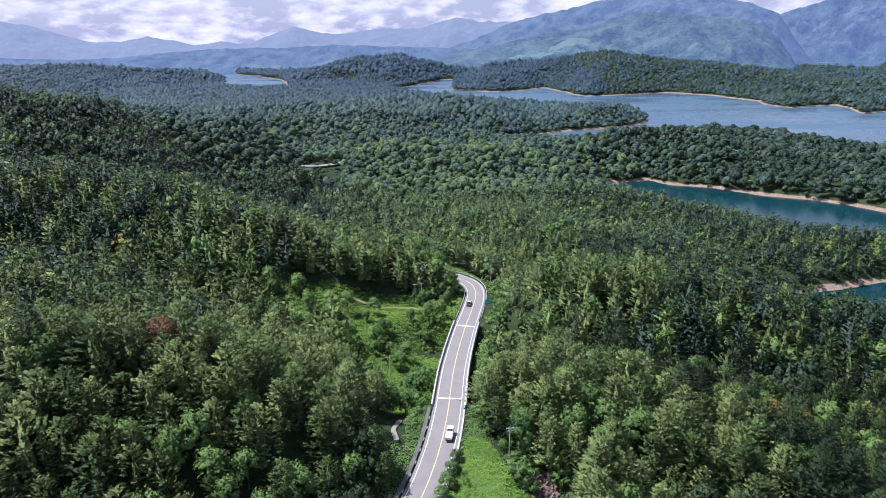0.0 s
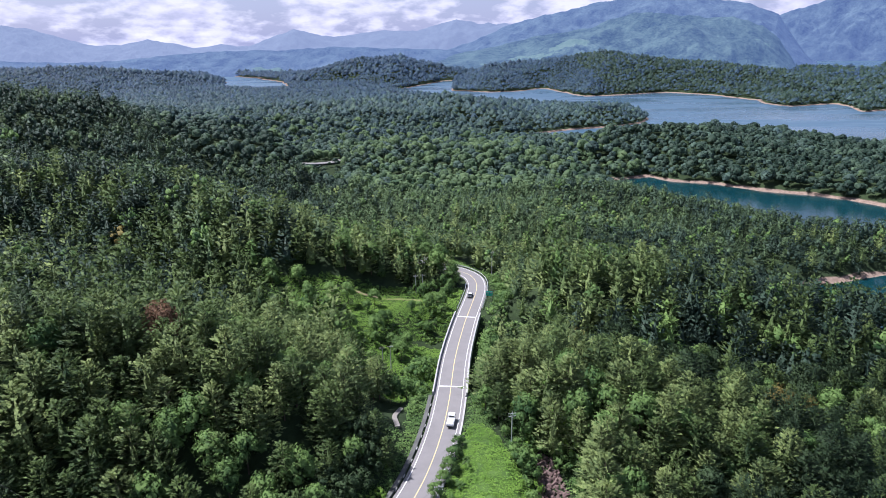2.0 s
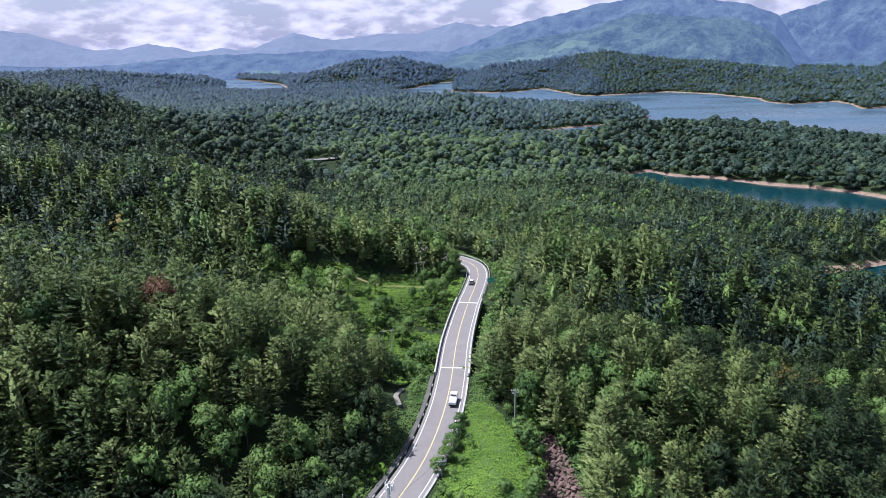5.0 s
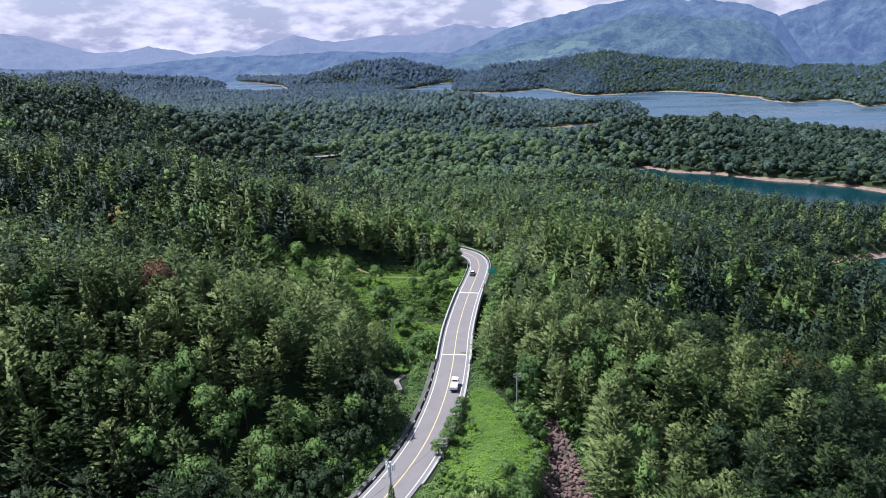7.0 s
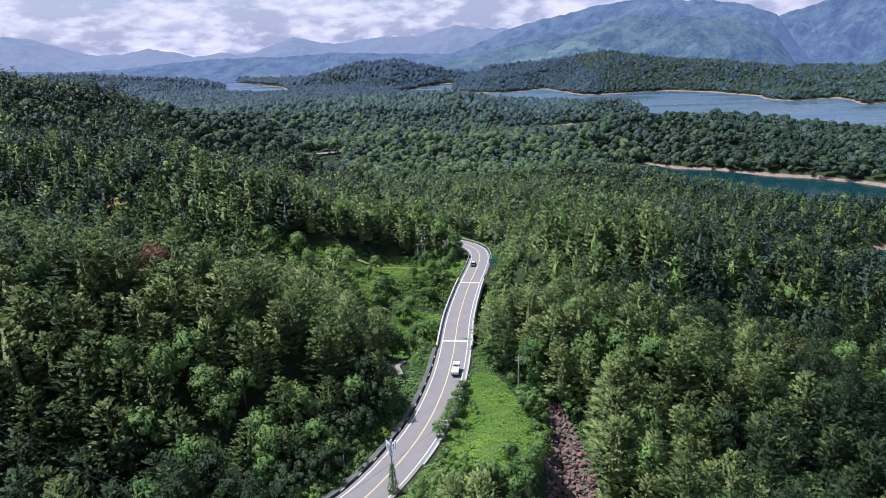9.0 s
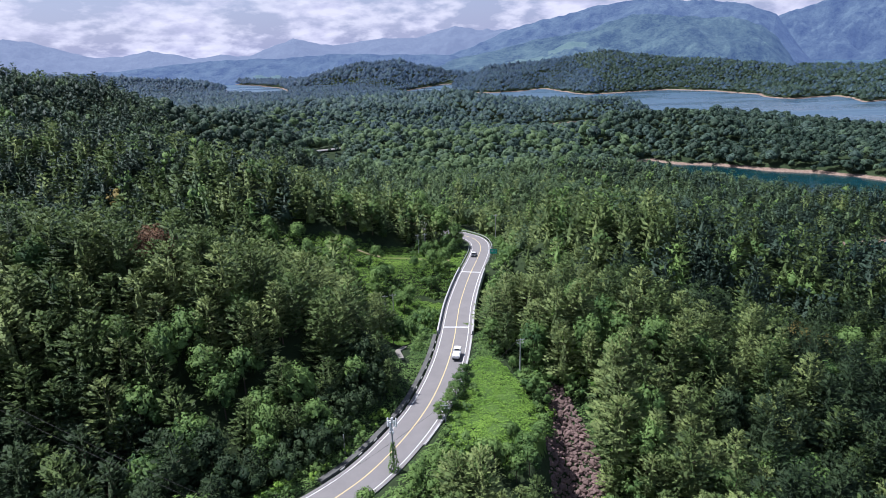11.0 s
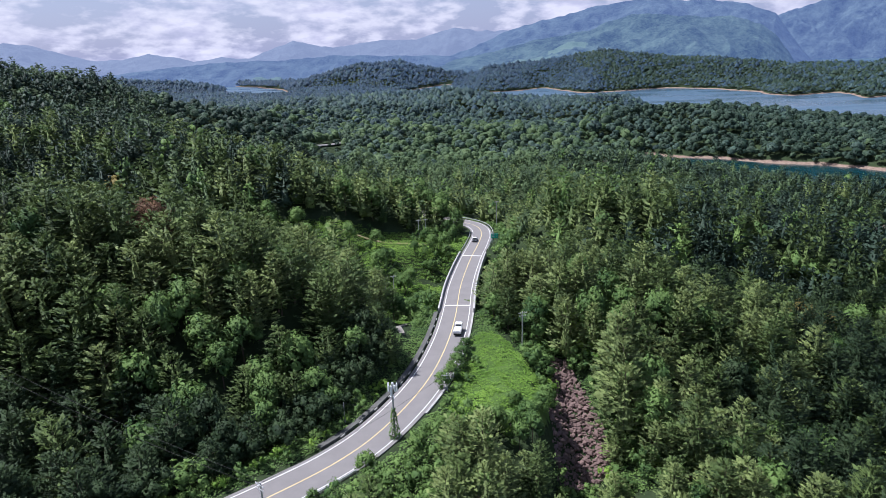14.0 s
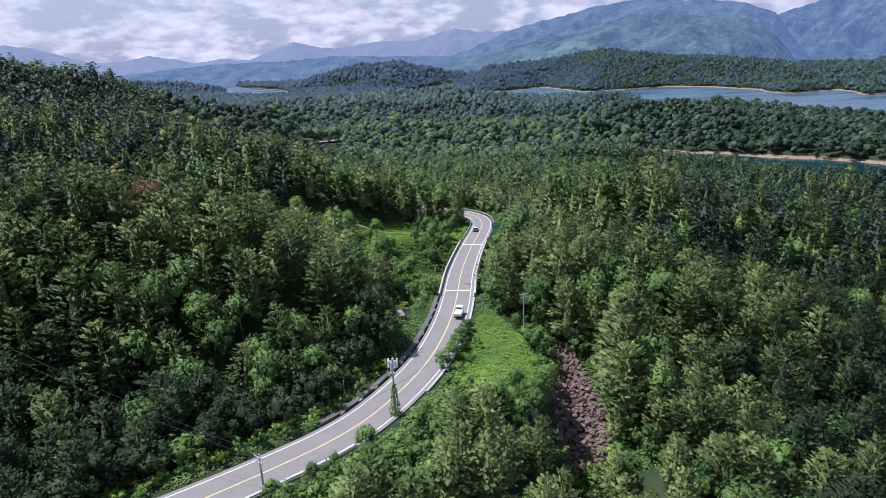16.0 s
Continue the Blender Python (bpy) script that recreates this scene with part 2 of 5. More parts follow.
# ---- the lie of the land: crest lines (x, y, height of the ground), with the slope of their sides and the width of their backs ----
CRESTS = {
    "left_hill": ([(-260, 100, 70), (-160, 112, 65), (-120, 119, 62), (-90, 124, 60), (-65, 129, 56), (-46, 127, 52), (-34, 124, 48), (-24, 121, 41)], 0.60, 7),
    "road_shelf": ([(-160, 30, 46), (-100, 40, 41), (-62, 46, 37), (-30, 74, 35), (-14, 94, 34)], 0.34, 7),
    "meadow_bank": ([(3, 146, 32), (7, 130, 33), (11, 116, 33.5), (9, 105, 33.5), (0, 98, 33)], 0.85, 9),
    "glade_floor": ([(-170, 186, 50), (-110, 200, 38), (-90, 208, 32), (-60, 213, 30), (-30, 217, 29), (0, 227, 26)], 0.25, 14),
    "stream_bank": ([(-110, 178, 40), (-78, 176, 33), (-45, 178, 28), (-20, 174, 25), (-6, 166, 24)], 0.25, 12),
    "hollow": ([(22, 182, 20), (60, 172, 17), (100, 165, 13), (150, 170, 9)], 0.3, 10),
    "right_hill": ([(12, 152, 31), (30, 149, 38), (42, 147, 35), (60, 145, 29), (80, 140, 23), (96, 134, 18), (112, 128, 12), (140, 120, 7)], 0.46, 8),
    "gully_side": ([(24, 140, 33), (31, 126, 30), (38, 112, 22), (44, 100, 14)], 0.5, 5),
    "second_hill": ([(16, 226, 26), (24, 219, 30), (37, 215, 38), (54, 213, 42), (72, 216, 39), (92, 219, 34), (112, 219, 29), (134, 216, 25), (156, 211, 21), (180, 207, 17), (230, 200, 10)], 0.60, 9),
    "pine_ridge": ([(-360, 275, 80), (-260, 284, 75), (-182, 286, 67), (-150, 282, 62), (-125, 272, 58), (-95, 258, 56), (-71, 251, 53), (-50, 248, 45), (-30, 253, 37), (-10, 268, 30), (8, 300, 20)], 0.66, 10),
    "dark_ridge": ([(-520, 380, 104), (-400, 400, 100), (-320, 412, 95), (-277, 423, 90), (-252, 440, 83), (-236, 487, 72), (-200, 500, 61), (-165, 504, 53), (-130, 505, 47), (-121, 511, 33), (-115, 517, 19)], 0.48, 12),
    "road_bench": ([(-145, 528, 27), (-108, 541, 25), (-94, 562, 23)], 0.35, 9),
    "side_spur": ([(-252, 440, 80), (-226, 425, 66), (-205, 405, 55)], 0.6, 8),
    "inlet_ridge": ([(20, 440, 11), (60, 452, 15), (95, 446, 19), (130, 431, 20), (163, 416, 17), (189, 391, 13), (217, 363, 11), (256, 340, 8), (300, 326, 5)], 0.36, 9),
    "middle_knolls": ([(-75, 600, 22), (-43, 585, 28), (0, 590, 20), (60, 600, 22), (100, 570, 17)], 0.24, 16),
    "valley_knolls": ([(-70, 440, 20), (-30, 420, 17), (20, 380, 19), (70, 350, 17), (110, 330, 13)], 0.22, 14),
    "far_left_rise": ([(-800, 900, 62), (-560, 830, 52), (-400, 770, 45), (-240, 715, 37), (-175, 770, 28), (-125, 900, 20)], 0.17, 25),
    "west_hills": ([(-2000, 2000, 62), (-1326, 2000, 50), (-1185, 2000, 54), (-1013, 2010, 42), (-840, 2050, 30), (-740, 2080, 16)], 0.14, 40),
    "peninsula": ([(-330, 985, 22), (-161, 1000, 31), (-72, 1010, 43), (16, 1010, 40), (105, 1003, 29), (194, 1010, 21), (283, 1030, 17), (322, 1060, 9)], 0.20, 26),
    "shore_hill": ([(40, 650, 8), (128, 645, 17), (197, 650, 33), (245, 652, 31), (285, 665, 24), (322, 700, 27), (372, 706, 24), (405, 720, 9)], 0.30, 14),
    "shore_front": ([(300, 606, 13), (380, 588, 12), (470, 590, 9), (600, 580, 8)], 0.24, 14),
    "lake_hill": ([(62, 2000, 24), (120, 2000, 52), (207, 2000, 58), (380, 1980, 66), (432, 1865, 104), (544, 1850, 82), (656, 1800, 68), (747, 1650, 52), (838, 1500, 38), (913, 1450, 34), (965, 1400, 50), (1200, 1380, 62)], 0.22, 35),
    "beach_hill": ([(-450, 2080, 22), (-340, 2150, 50), (-260, 2200, 66), (-130, 2260, 74), (-40, 2280, 56), (10, 2270, 32)], 0.20, 40),
}
ROAD_LINE = np.array([(-62, 46, 37.4), (-48, 58, 36.8), (-35.0, 68.6, 36.0), (-25.0, 77.8, 35.2), (-19.1, 84.2, 34.7), (-14.1, 91.5, 34.3),
                      (-8.6, 103.2, 33.7), (-4.5, 115.8, 33.0), (-1.2, 131.8, 32.3), (0.9, 148.8, 31.4), (3.2, 176.6, 29.4), (7.3, 207.3, 27.0),
                      (11.5, 230.8, 25.6), (13.9, 247.2, 25.0), (12.8, 258.8, 25.0), (7.0, 267.5, 25.0), (-6, 277, 25.2), (-24, 300, 26)])
BRIDGE_FROM, BRIDGE_TO = 153.0, 215.0


def curve_points(line, step):
    """A smooth way through a few points, at even steps."""
    p = np.vstack([2 * line[0] - line[1], line, 2 * line[-1] - line[-2]])
    out = []
    for i in range(1, len(p) - 2):
        n = max(1, int(np.linalg.norm(p[i + 1] - p[i]) / step))
        for k in range(n):
            u = k / n
            out.append(0.5 * (2 * p[i] + (p[i + 1] - p[i - 1]) * u + (2 * p[i - 1] - 5 * p[i] + 4 * p[i + 1] - p[i + 2]) * u * u
                              + (3 * p[i] - p[i - 1] - 3 * p[i + 1] + p[i + 2]) * u ** 3))
    out.append(line[-1])
    return np.array(out)


ROAD_WAY = curve_points(ROAD_LINE, 1.5)


def fbm(x, y, size, octaves=4, seed=0):
    """Smooth value noise in numpy, about -1 to 1."""
    total, amp, norm = np.zeros_like(x), 1.0, 0.0
    for o in range(octaves):
        u, v = x / size + 17.3 * (o + seed), y / size - 9.1 * (o + seed)
        i, j = np.floor(u), np.floor(v)
        fu, fv = u - i, v - j
        fu, fv = fu * fu * (3 - 2 * fu), fv * fv * (3 - 2 * fv)

        def corner(a, b):
            h = np.sin((i + a) * 127.1 + (j + b) * 311.7 + seed * 74.7) * 43758.5453
            return (h - np.floor(h)) * 2 - 1
        total += amp * ((corner(0, 0) * (1 - fu) + corner(1, 0) * fu) * (1 - fv) + (corner(0, 1) * (1 - fu) + corner(1, 1) * fu) * fv)
        norm += amp
        amp, size = amp * 0.5, size * 0.5
    return total / norm


def road_near(x, y):
    """Distance from the road's middle, and the road's height there."""
    shape, x, y = x.shape, x.ravel(), y.ravel()
    dist, high = np.full(x.shape, 1e6), np.zeros(x.shape)
    close = np.where((np.abs(x) < 120) & (y > -20) & (y < 380))[0]
    for k in range(0, len(close), 20000):
        c = close[k:k + 20000]
        d = (x[c, None] - ROAD_WAY[None, :, 0]) ** 2 + (y[c, None] - ROAD_WAY[None, :, 1]) ** 2
        best = d.argmin(1)
        dist[c], high[c] = np.sqrt(d[np.arange(len(c)), best]), ROAD_WAY[best, 2]
    return dist.reshape(shape), high.reshape(shape)


def inside(poly, x, y):
    """Whether the places lie in a polygon of the plan."""
    hit = np.zeros(np.shape(x), bool)
    for (x1, y1), (x2, y2) in zip(poly, poly[1:] + poly[:1]):
        cross = ((y1 > y) != (y2 > y))
        hit ^= cross & (x < (x2 - x1) * (y - y1) / ((y2 - y1) or 1e-9) + x1)
    return hit


MEADOW = [(4, 128), (6, 137), (12, 133), (15, 125), (18, 117), (19, 108), (17, 101), (14, 96.5), (9, 94), (3, 94), (-1, 98), (-1.5, 106), (1, 116)]
ROCKS = [(22.5, 129), (25.3, 126), (27.4, 120), (29.4, 112), (31.2, 103.5), (29.4, 99), (22, 96), (15, 92), (10.5, 95), (12.5, 100), (17, 103), (17.6, 108), (21, 112.5), (21, 120)]
ROCK_EDGE = [(17, 109), (22, 109), (25, 120), (25, 131), (20, 133)]
GLADE = [(-34, 196), (-29, 172), (-16, 158), (-7, 158), (-2, 170), (0, 190), (4, 214), (8, 236), (7, 247), (-21, 236), (-74, 224), (-64, 207)]
OUTER_BEND = [(18, 247), (16, 262), (8, 275), (-4, 284), (-2, 293), (14, 287), (24, 270), (27, 252)]
# the waters, by their shores
MAIN_LAKE = [(1500, 1040), (1000, 1080), (803, 1141), (749, 1118), (789, 1267), (674, 1222), (659, 1279), (677, 1363), (641, 1512), (566, 1605), (437, 1550), (339, 1512),
             (303, 1730), (283, 1796), (200, 1700), (130, 1672), (28, 1742), (48, 2230), (12, 2230), (-72, 1984), (-145, 1805), (-125, 1720), (-20, 1500), (120, 1330),
             (230, 1220), (330, 1150), (352, 1072), (330, 1020), (308, 986), (267, 962), (181, 924), (101, 877), (54, 891), (60, 832), (120, 800), (190, 785), (260, 800),
             (330, 850), (349, 862), (373, 883), (430, 840), (462, 775), (476, 715), (505, 665), (570, 640), (700, 605), (1500, 580)]
INLET = [(150, 572), (168, 578), (200, 589), (214, 566), (250, 553), (277, 523), (307, 508), (328, 488), (343, 463), (420, 430), (650, 400), (650, 300), (400, 328), (330, 350),
         (285, 363), (247, 386), (220, 413), (194, 442), (168, 472), (150, 512), (140, 550)]
NEAR_INLET = [(150, 300), (169, 311), (185, 306), (201, 308), (219, 312), (246, 321), (300, 316), (420, 320), (650, 290), (650, 190), (300, 222), (215, 240), (180, 258), (157, 280)]
SMALL_LAKE = [(-1100, 3000), (-900, 2500), (-777, 2319), (-660, 1920), (-600, 1840), (-500, 1790), (-440, 1890), (-565, 2288), (-748, 2576), (-946, 2836)]
FAR_LAKE = [(1560, 2760), (1590, 2440), (1720, 2500), (1905, 2800), (2500, 3000), (3300, 4500), (2900, 4600), (2300, 4200), (2047, 3731)]
FAR_ROAD = [(-140, 530), (-122, 534), (-108, 539), (-97, 549), (-94, 562)]
LAKES = [MAIN_LAKE, INLET, NEAR_INLET, SMALL_LAKE, FAR_LAKE]


def from_line(line, x, y):
    """Distance from a line of points (x, y, z), and the line's height at the nearest place."""
    best, high = np.full(x.shape, 1e9), np.zeros(x.shape)
    for a, b in zip(line, line[1:]):
        dx, dy = b[0] - a[0], b[1] - a[1]
        u = np.clip(((x - a[0]) * dx + (y - a[1]) * dy) / (dx * dx + dy * dy), 0, 1)
        d = np.hypot(x - a[0] - u * dx, y - a[1] - u * dy)
        near = d < best
        best = np.where(near, d, best)
        if len(a) > 2:
            high = np.where(near, a[2] + u * (b[2] - a[2]), high)
    return best, high


def from_shore(x, y):
    """Distance from the nearest shore: above nought on land, below on water."""
    out = np.full(x.shape, 1e9)
    for poly in LAKES:
        d, _ = from_line(poly + poly[:1], x, y)
        out = np.minimum(out, np.where(inside(poly, x, y), -d, d))
    return out


def land(x, y):
    """The height of the ground: crests with their slopes over a rolling floor, cut by the lakes, the gully and the road."""
    x, y = np.asarray(x, float), np.asarray(y, float)
    far = np.hypot(x, y)
    floor = 9 + 3 * fbm(x, y, 140, 3, 2) + np.clip((far - 420) / 200, 0, 1) * 5 * fbm(x, y, 210, 3, 12)
    floor -= 5 * np.clip((y - 1150) / 300, 0, 1)
    floor += np.clip((far - 3300) / 600, 0, 1) * (6 + 30 * fbm(x, y, 700, 4, 3))
    soft = np.clip(far / 100, 2.2, 5.0)
    total = np.exp(np.clip((floor - 20) / soft, -60, 60))
    spread = fbm(x, y, 52, 3, 17)
    for line, slope, back in CRESTS.values():
        d, high = from_line(line, x, y)
        d = d * (1 + 0.22 * spread)
        total += np.exp(np.clip((high - slope * (np.sqrt(d * d + back * back) - back) - 20) / soft, -60, 60))
    z = 20 + soft * np.log(total)
    z += fbm(x, y, 60, 4) * np.clip(far / 300, 0.5, 1.6)
    z += (0.45 - np.abs(fbm(x, y, 240, 4, 21)) * 2) * 12 * np.clip((z - 10) / 12, 0, 1) * np.clip((far - 520) / 250, 0, 1)
    gully, deep = from_line([(19, 137, 31), (23, 124, 28), (25, 114, 24.5), (27, 104, 20.5), (25, 95, 16.5), (22, 82, 11)], x, y)
    wash = np.clip(1.5 - gully / 7.0, 0, 1)
    z = z * (1 - wash) + deep * wash
    shore = from_shore(x, y) + 4 * fbm(x, y, 45, 3, 8) * np.clip(far / 500, 0.4, 3)
    rise = np.clip(shore, 0, None)
    z = np.where(shore > 0, np.minimum(np.maximum(z, 1.2), 0.1 + 0.35 * np.minimum(rise, 4) + np.where(far > 440, 0.42, 0.8) * np.clip(rise - 4, 0, None)), -0.25 * np.minimum(-shore, 40))
    dist, high = road_near(x, y)
    keep = np.clip((dist - 5.6) / 9.0, 0, 1)
    keep = keep * keep * (3 - 2 * keep)
    beside = np.clip((34 - dist) / 22, 0, 1)
    under = beside * ((y > BRIDGE_FROM) & (y < BRIDGE_TO)).astype(float) * np.minimum(1, np.minimum(np.abs(y - BRIDGE_FROM), np.abs(y - BRIDGE_TO)) / 12)
    cut = z * keep + (high - 0.25) * (1 - keep)
    z = cut * (1 - under) + np.minimum(z, high - 8.5) * under
    return z


def make_ground():
    radii = np.geomspace(2.0, 4850, 270)
    ahead = np.linspace(-46, 46, 270)
    behind = np.linspace(46, 314, 56)[1:-1]
    ang = np.radians(np.concatenate([ahead, behind]))
    r, a = np.meshgrid(radii, ang, indexing="ij")
    x, y = r * np.sin(a), r * np.cos(a)
    z = land(x, y)
    n = len(ang)
    v = np.concatenate([np.stack([x, y, z], -1).reshape(-1, 3), [(0, 0, z[0].mean())]])
    rim = np.arange(n)
    i, j = np.meshgrid(np.arange(len(radii) - 1), np.arange(n), indexing="ij")
    a0, a1, b0, b1 = i * n + j, i * n + (j + 1) % n, (i + 1) * n + j, (i + 1) * n + (j + 1) % n
    tris = np.concatenate([np.stack([a0, b0, b1], -1).reshape(-1, 3), np.stack([a0, b1, a1], -1).reshape(-1, 3), np.stack([rim, (rim + 1) % n, np.full(n, len(v) - 1)], -1)])
    ob = mesh_object("ground", v, tris, [GROUND], smooth=True)
    tagged(ob, "rolling wooded ground with bare red earth along the lake shore", "ground", kind="structure")


make_ground()
bm = bmesh.new()
bmesh.ops.create_circle(bm, cap_ends=True, segments=96, radius=4900)
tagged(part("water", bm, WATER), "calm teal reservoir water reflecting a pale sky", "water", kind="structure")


# ---- far mountains ----
def mountain_range(name, crest, depth, mat, label, seed, rough, clearings=()):
    """A range with spurs: crest rows (bearing in degrees, distance, height); it falls to the plain before and behind."""
    crest = np.array(crest, float)
    cols, rows = 300, 64
    u = np.linspace(0, 1, cols)
    t = np.linspace(0, 1, len(crest))
    bearing, dist, high = (np.interp(u, t, crest[:, k]) for k in range(3))
    high = high + rough * fbm(u * 3000, np.full(cols, seed * 77.0), 140, 4, seed)
    s = np.linspace(-1, 0.6, rows)[:, None]
    b = np.radians(bearing)[None, :]
    d = dist[None, :] + s * depth
    x, y = d * np.sin(b), d * np.cos(b)
    slope = np.clip(1 - np.abs(s) ** 0.85, 0, 1)
    spur = 0.55 - np.abs(fbm(x, y, 420, 5, seed + 1)) * 2.6 + 0.45 * (0.4 - np.abs(fbm(x, y, 130, 4, seed + 5)) * 2)
    z = high[None, :] * slope + spur * high[None, :] * 0.62 * np.abs(s) ** 0.8 * slope ** 0.5 + 7 * fbm(x, y, 55, 3, seed + 7) * (np.maximum(high, 0)[None, :] / 120) ** 0.5 - 10 * (np.abs(s) > 0.97)
    v = np.stack([x, y, np.broadcast_to(z, x.shape)], -1).reshape(-1, 3)
    i, j = np.meshgrid(np.arange(rows - 1), np.arange(cols - 1), indexing="ij")
    a0 = i * cols + j
    tris = np.concatenate([np.stack([a0, a0 + 1, a0 + cols + 1], -1).reshape(-1, 3), np.stack([a0, a0 + cols + 1, a0 + cols], -1).reshape(-1, 3)])
    mu, ms = np.meshgrid(u[:-1], s[:-1, 0])
    field = np.zeros(mu.shape, int)
    for cu, cs, du, ds in clearings:
        wob = 1 + 0.5 * fbm(mu * 900, ms * 120, 12, 3, seed + 9)
        field[((mu - cu) / du) ** 2 + ((ms - cs) / ds) ** 2 < wob] = 1
    tagged(mesh_object(name, v, tris, [mat, FIELDS], np.tile(field.ravel(), 2), smooth=True), label, "mountains", kind="structure")


# The emission colour paints in the haze, thinner on the nearer ranges.
FAR_HAZE = distance_material("far_woods_haze_glow", (0.015, 0.022, 0.028), (0.045, 0.055, 0.06), (0.235, 0.29, 0.44), 0.62)
MID_HAZE = distance_material("mountain_woods_haze_glow", (0.002, 0.008, 0.012), (0.075, 0.105, 0.095), (0.080, 0.126, 0.275), 0.66)
NEAR_HAZE = distance_material("hill_woods_haze_glow", (0.002, 0.010, 0.010), (0.085, 0.125, 0.095), (0.052, 0.092, 0.205), 0.66)
FIELDS = distance_material("pale_fields_haze_glow", (0.06, 0.095, 0.07), (0.10, 0.135, 0.10), (0.05, 0.09, 0.15), 0.9)
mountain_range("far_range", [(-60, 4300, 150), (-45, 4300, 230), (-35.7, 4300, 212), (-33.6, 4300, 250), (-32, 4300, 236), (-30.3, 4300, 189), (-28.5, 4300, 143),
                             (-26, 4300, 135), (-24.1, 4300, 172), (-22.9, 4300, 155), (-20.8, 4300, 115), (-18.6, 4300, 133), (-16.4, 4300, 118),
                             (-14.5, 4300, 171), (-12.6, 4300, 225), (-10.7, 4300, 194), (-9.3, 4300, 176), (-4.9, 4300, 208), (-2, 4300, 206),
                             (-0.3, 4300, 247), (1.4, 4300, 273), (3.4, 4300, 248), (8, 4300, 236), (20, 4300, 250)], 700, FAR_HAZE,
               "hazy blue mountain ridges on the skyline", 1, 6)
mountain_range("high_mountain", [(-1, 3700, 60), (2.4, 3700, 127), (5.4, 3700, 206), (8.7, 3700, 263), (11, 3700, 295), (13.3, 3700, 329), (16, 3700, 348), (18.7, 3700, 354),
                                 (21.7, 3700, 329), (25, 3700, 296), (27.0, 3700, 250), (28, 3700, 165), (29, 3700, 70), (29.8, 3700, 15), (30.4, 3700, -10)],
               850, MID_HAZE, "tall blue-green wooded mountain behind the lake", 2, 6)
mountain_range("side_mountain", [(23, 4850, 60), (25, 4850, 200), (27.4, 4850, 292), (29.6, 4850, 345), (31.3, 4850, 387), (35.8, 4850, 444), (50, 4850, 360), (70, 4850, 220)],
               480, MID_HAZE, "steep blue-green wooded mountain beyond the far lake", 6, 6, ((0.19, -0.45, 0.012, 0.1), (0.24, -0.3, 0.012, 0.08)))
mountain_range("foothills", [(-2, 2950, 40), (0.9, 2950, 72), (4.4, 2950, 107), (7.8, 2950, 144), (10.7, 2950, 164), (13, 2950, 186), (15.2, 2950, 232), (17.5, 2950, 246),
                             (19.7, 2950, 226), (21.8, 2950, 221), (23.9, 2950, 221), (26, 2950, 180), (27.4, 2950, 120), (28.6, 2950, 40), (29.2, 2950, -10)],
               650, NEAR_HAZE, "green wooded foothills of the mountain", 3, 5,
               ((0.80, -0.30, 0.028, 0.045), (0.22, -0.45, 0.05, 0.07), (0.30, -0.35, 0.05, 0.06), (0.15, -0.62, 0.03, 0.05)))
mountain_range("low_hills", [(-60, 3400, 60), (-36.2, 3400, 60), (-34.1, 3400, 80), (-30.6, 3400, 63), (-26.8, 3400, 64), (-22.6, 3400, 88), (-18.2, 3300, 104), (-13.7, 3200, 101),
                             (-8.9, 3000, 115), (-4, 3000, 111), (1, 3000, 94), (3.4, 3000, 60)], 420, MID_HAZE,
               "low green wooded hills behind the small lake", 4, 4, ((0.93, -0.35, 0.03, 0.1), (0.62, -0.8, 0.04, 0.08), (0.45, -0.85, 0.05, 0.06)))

# ---- trees ----
rng = np.random.default_rng(7)


def kite(at, way, up, length, width):
    """A spray of leaves: two triangles that share their long edge, folded a little."""
    side = np.cross(way, up)
    side /= np.linalg.norm(side) + 1e-9
    mid = at + way * length * 0.45
    return [at, mid + side * width / 2 + up * 0.06, at + way * length, mid - side * width / 2 + up * 0.06]


def join_kites(kites, outward=True):
    v = np.array(kites, float).reshape(-1, 4, 3)
    face, out = np.cross(v[:, 1] - v[:, 0], v[:, 2] - v[:, 0]), v.mean(1) * [1, 1, 0] * outward + [0, 0, 0.8]
    turn = (face * out).sum(1) < 0
    v[turn] = v[turn][:, [0, 3, 2, 1]]
    v = v.reshape(-1, 3)
    base = np.arange(len(kites))[:, None] * 4
    tris = np.concatenate([base + [0, 1, 2], base + [0, 2, 3]])
    return v, tris


def unit(v):
    return v / (np.linalg.norm(v) + 1e-9)


def around(v, mid, r, rough, squash=0.8):
    """Normals that follow a round form about its middle, loosened."""
    n = (v - mid) * np.array([1, 1, squash])
    n = n / (np.linalg.norm(n, axis=1)[:, None] + 1e-6) + r.normal(size=v.shape) * rough
    return n / np.linalg.norm(n, axis=1)[:, None]


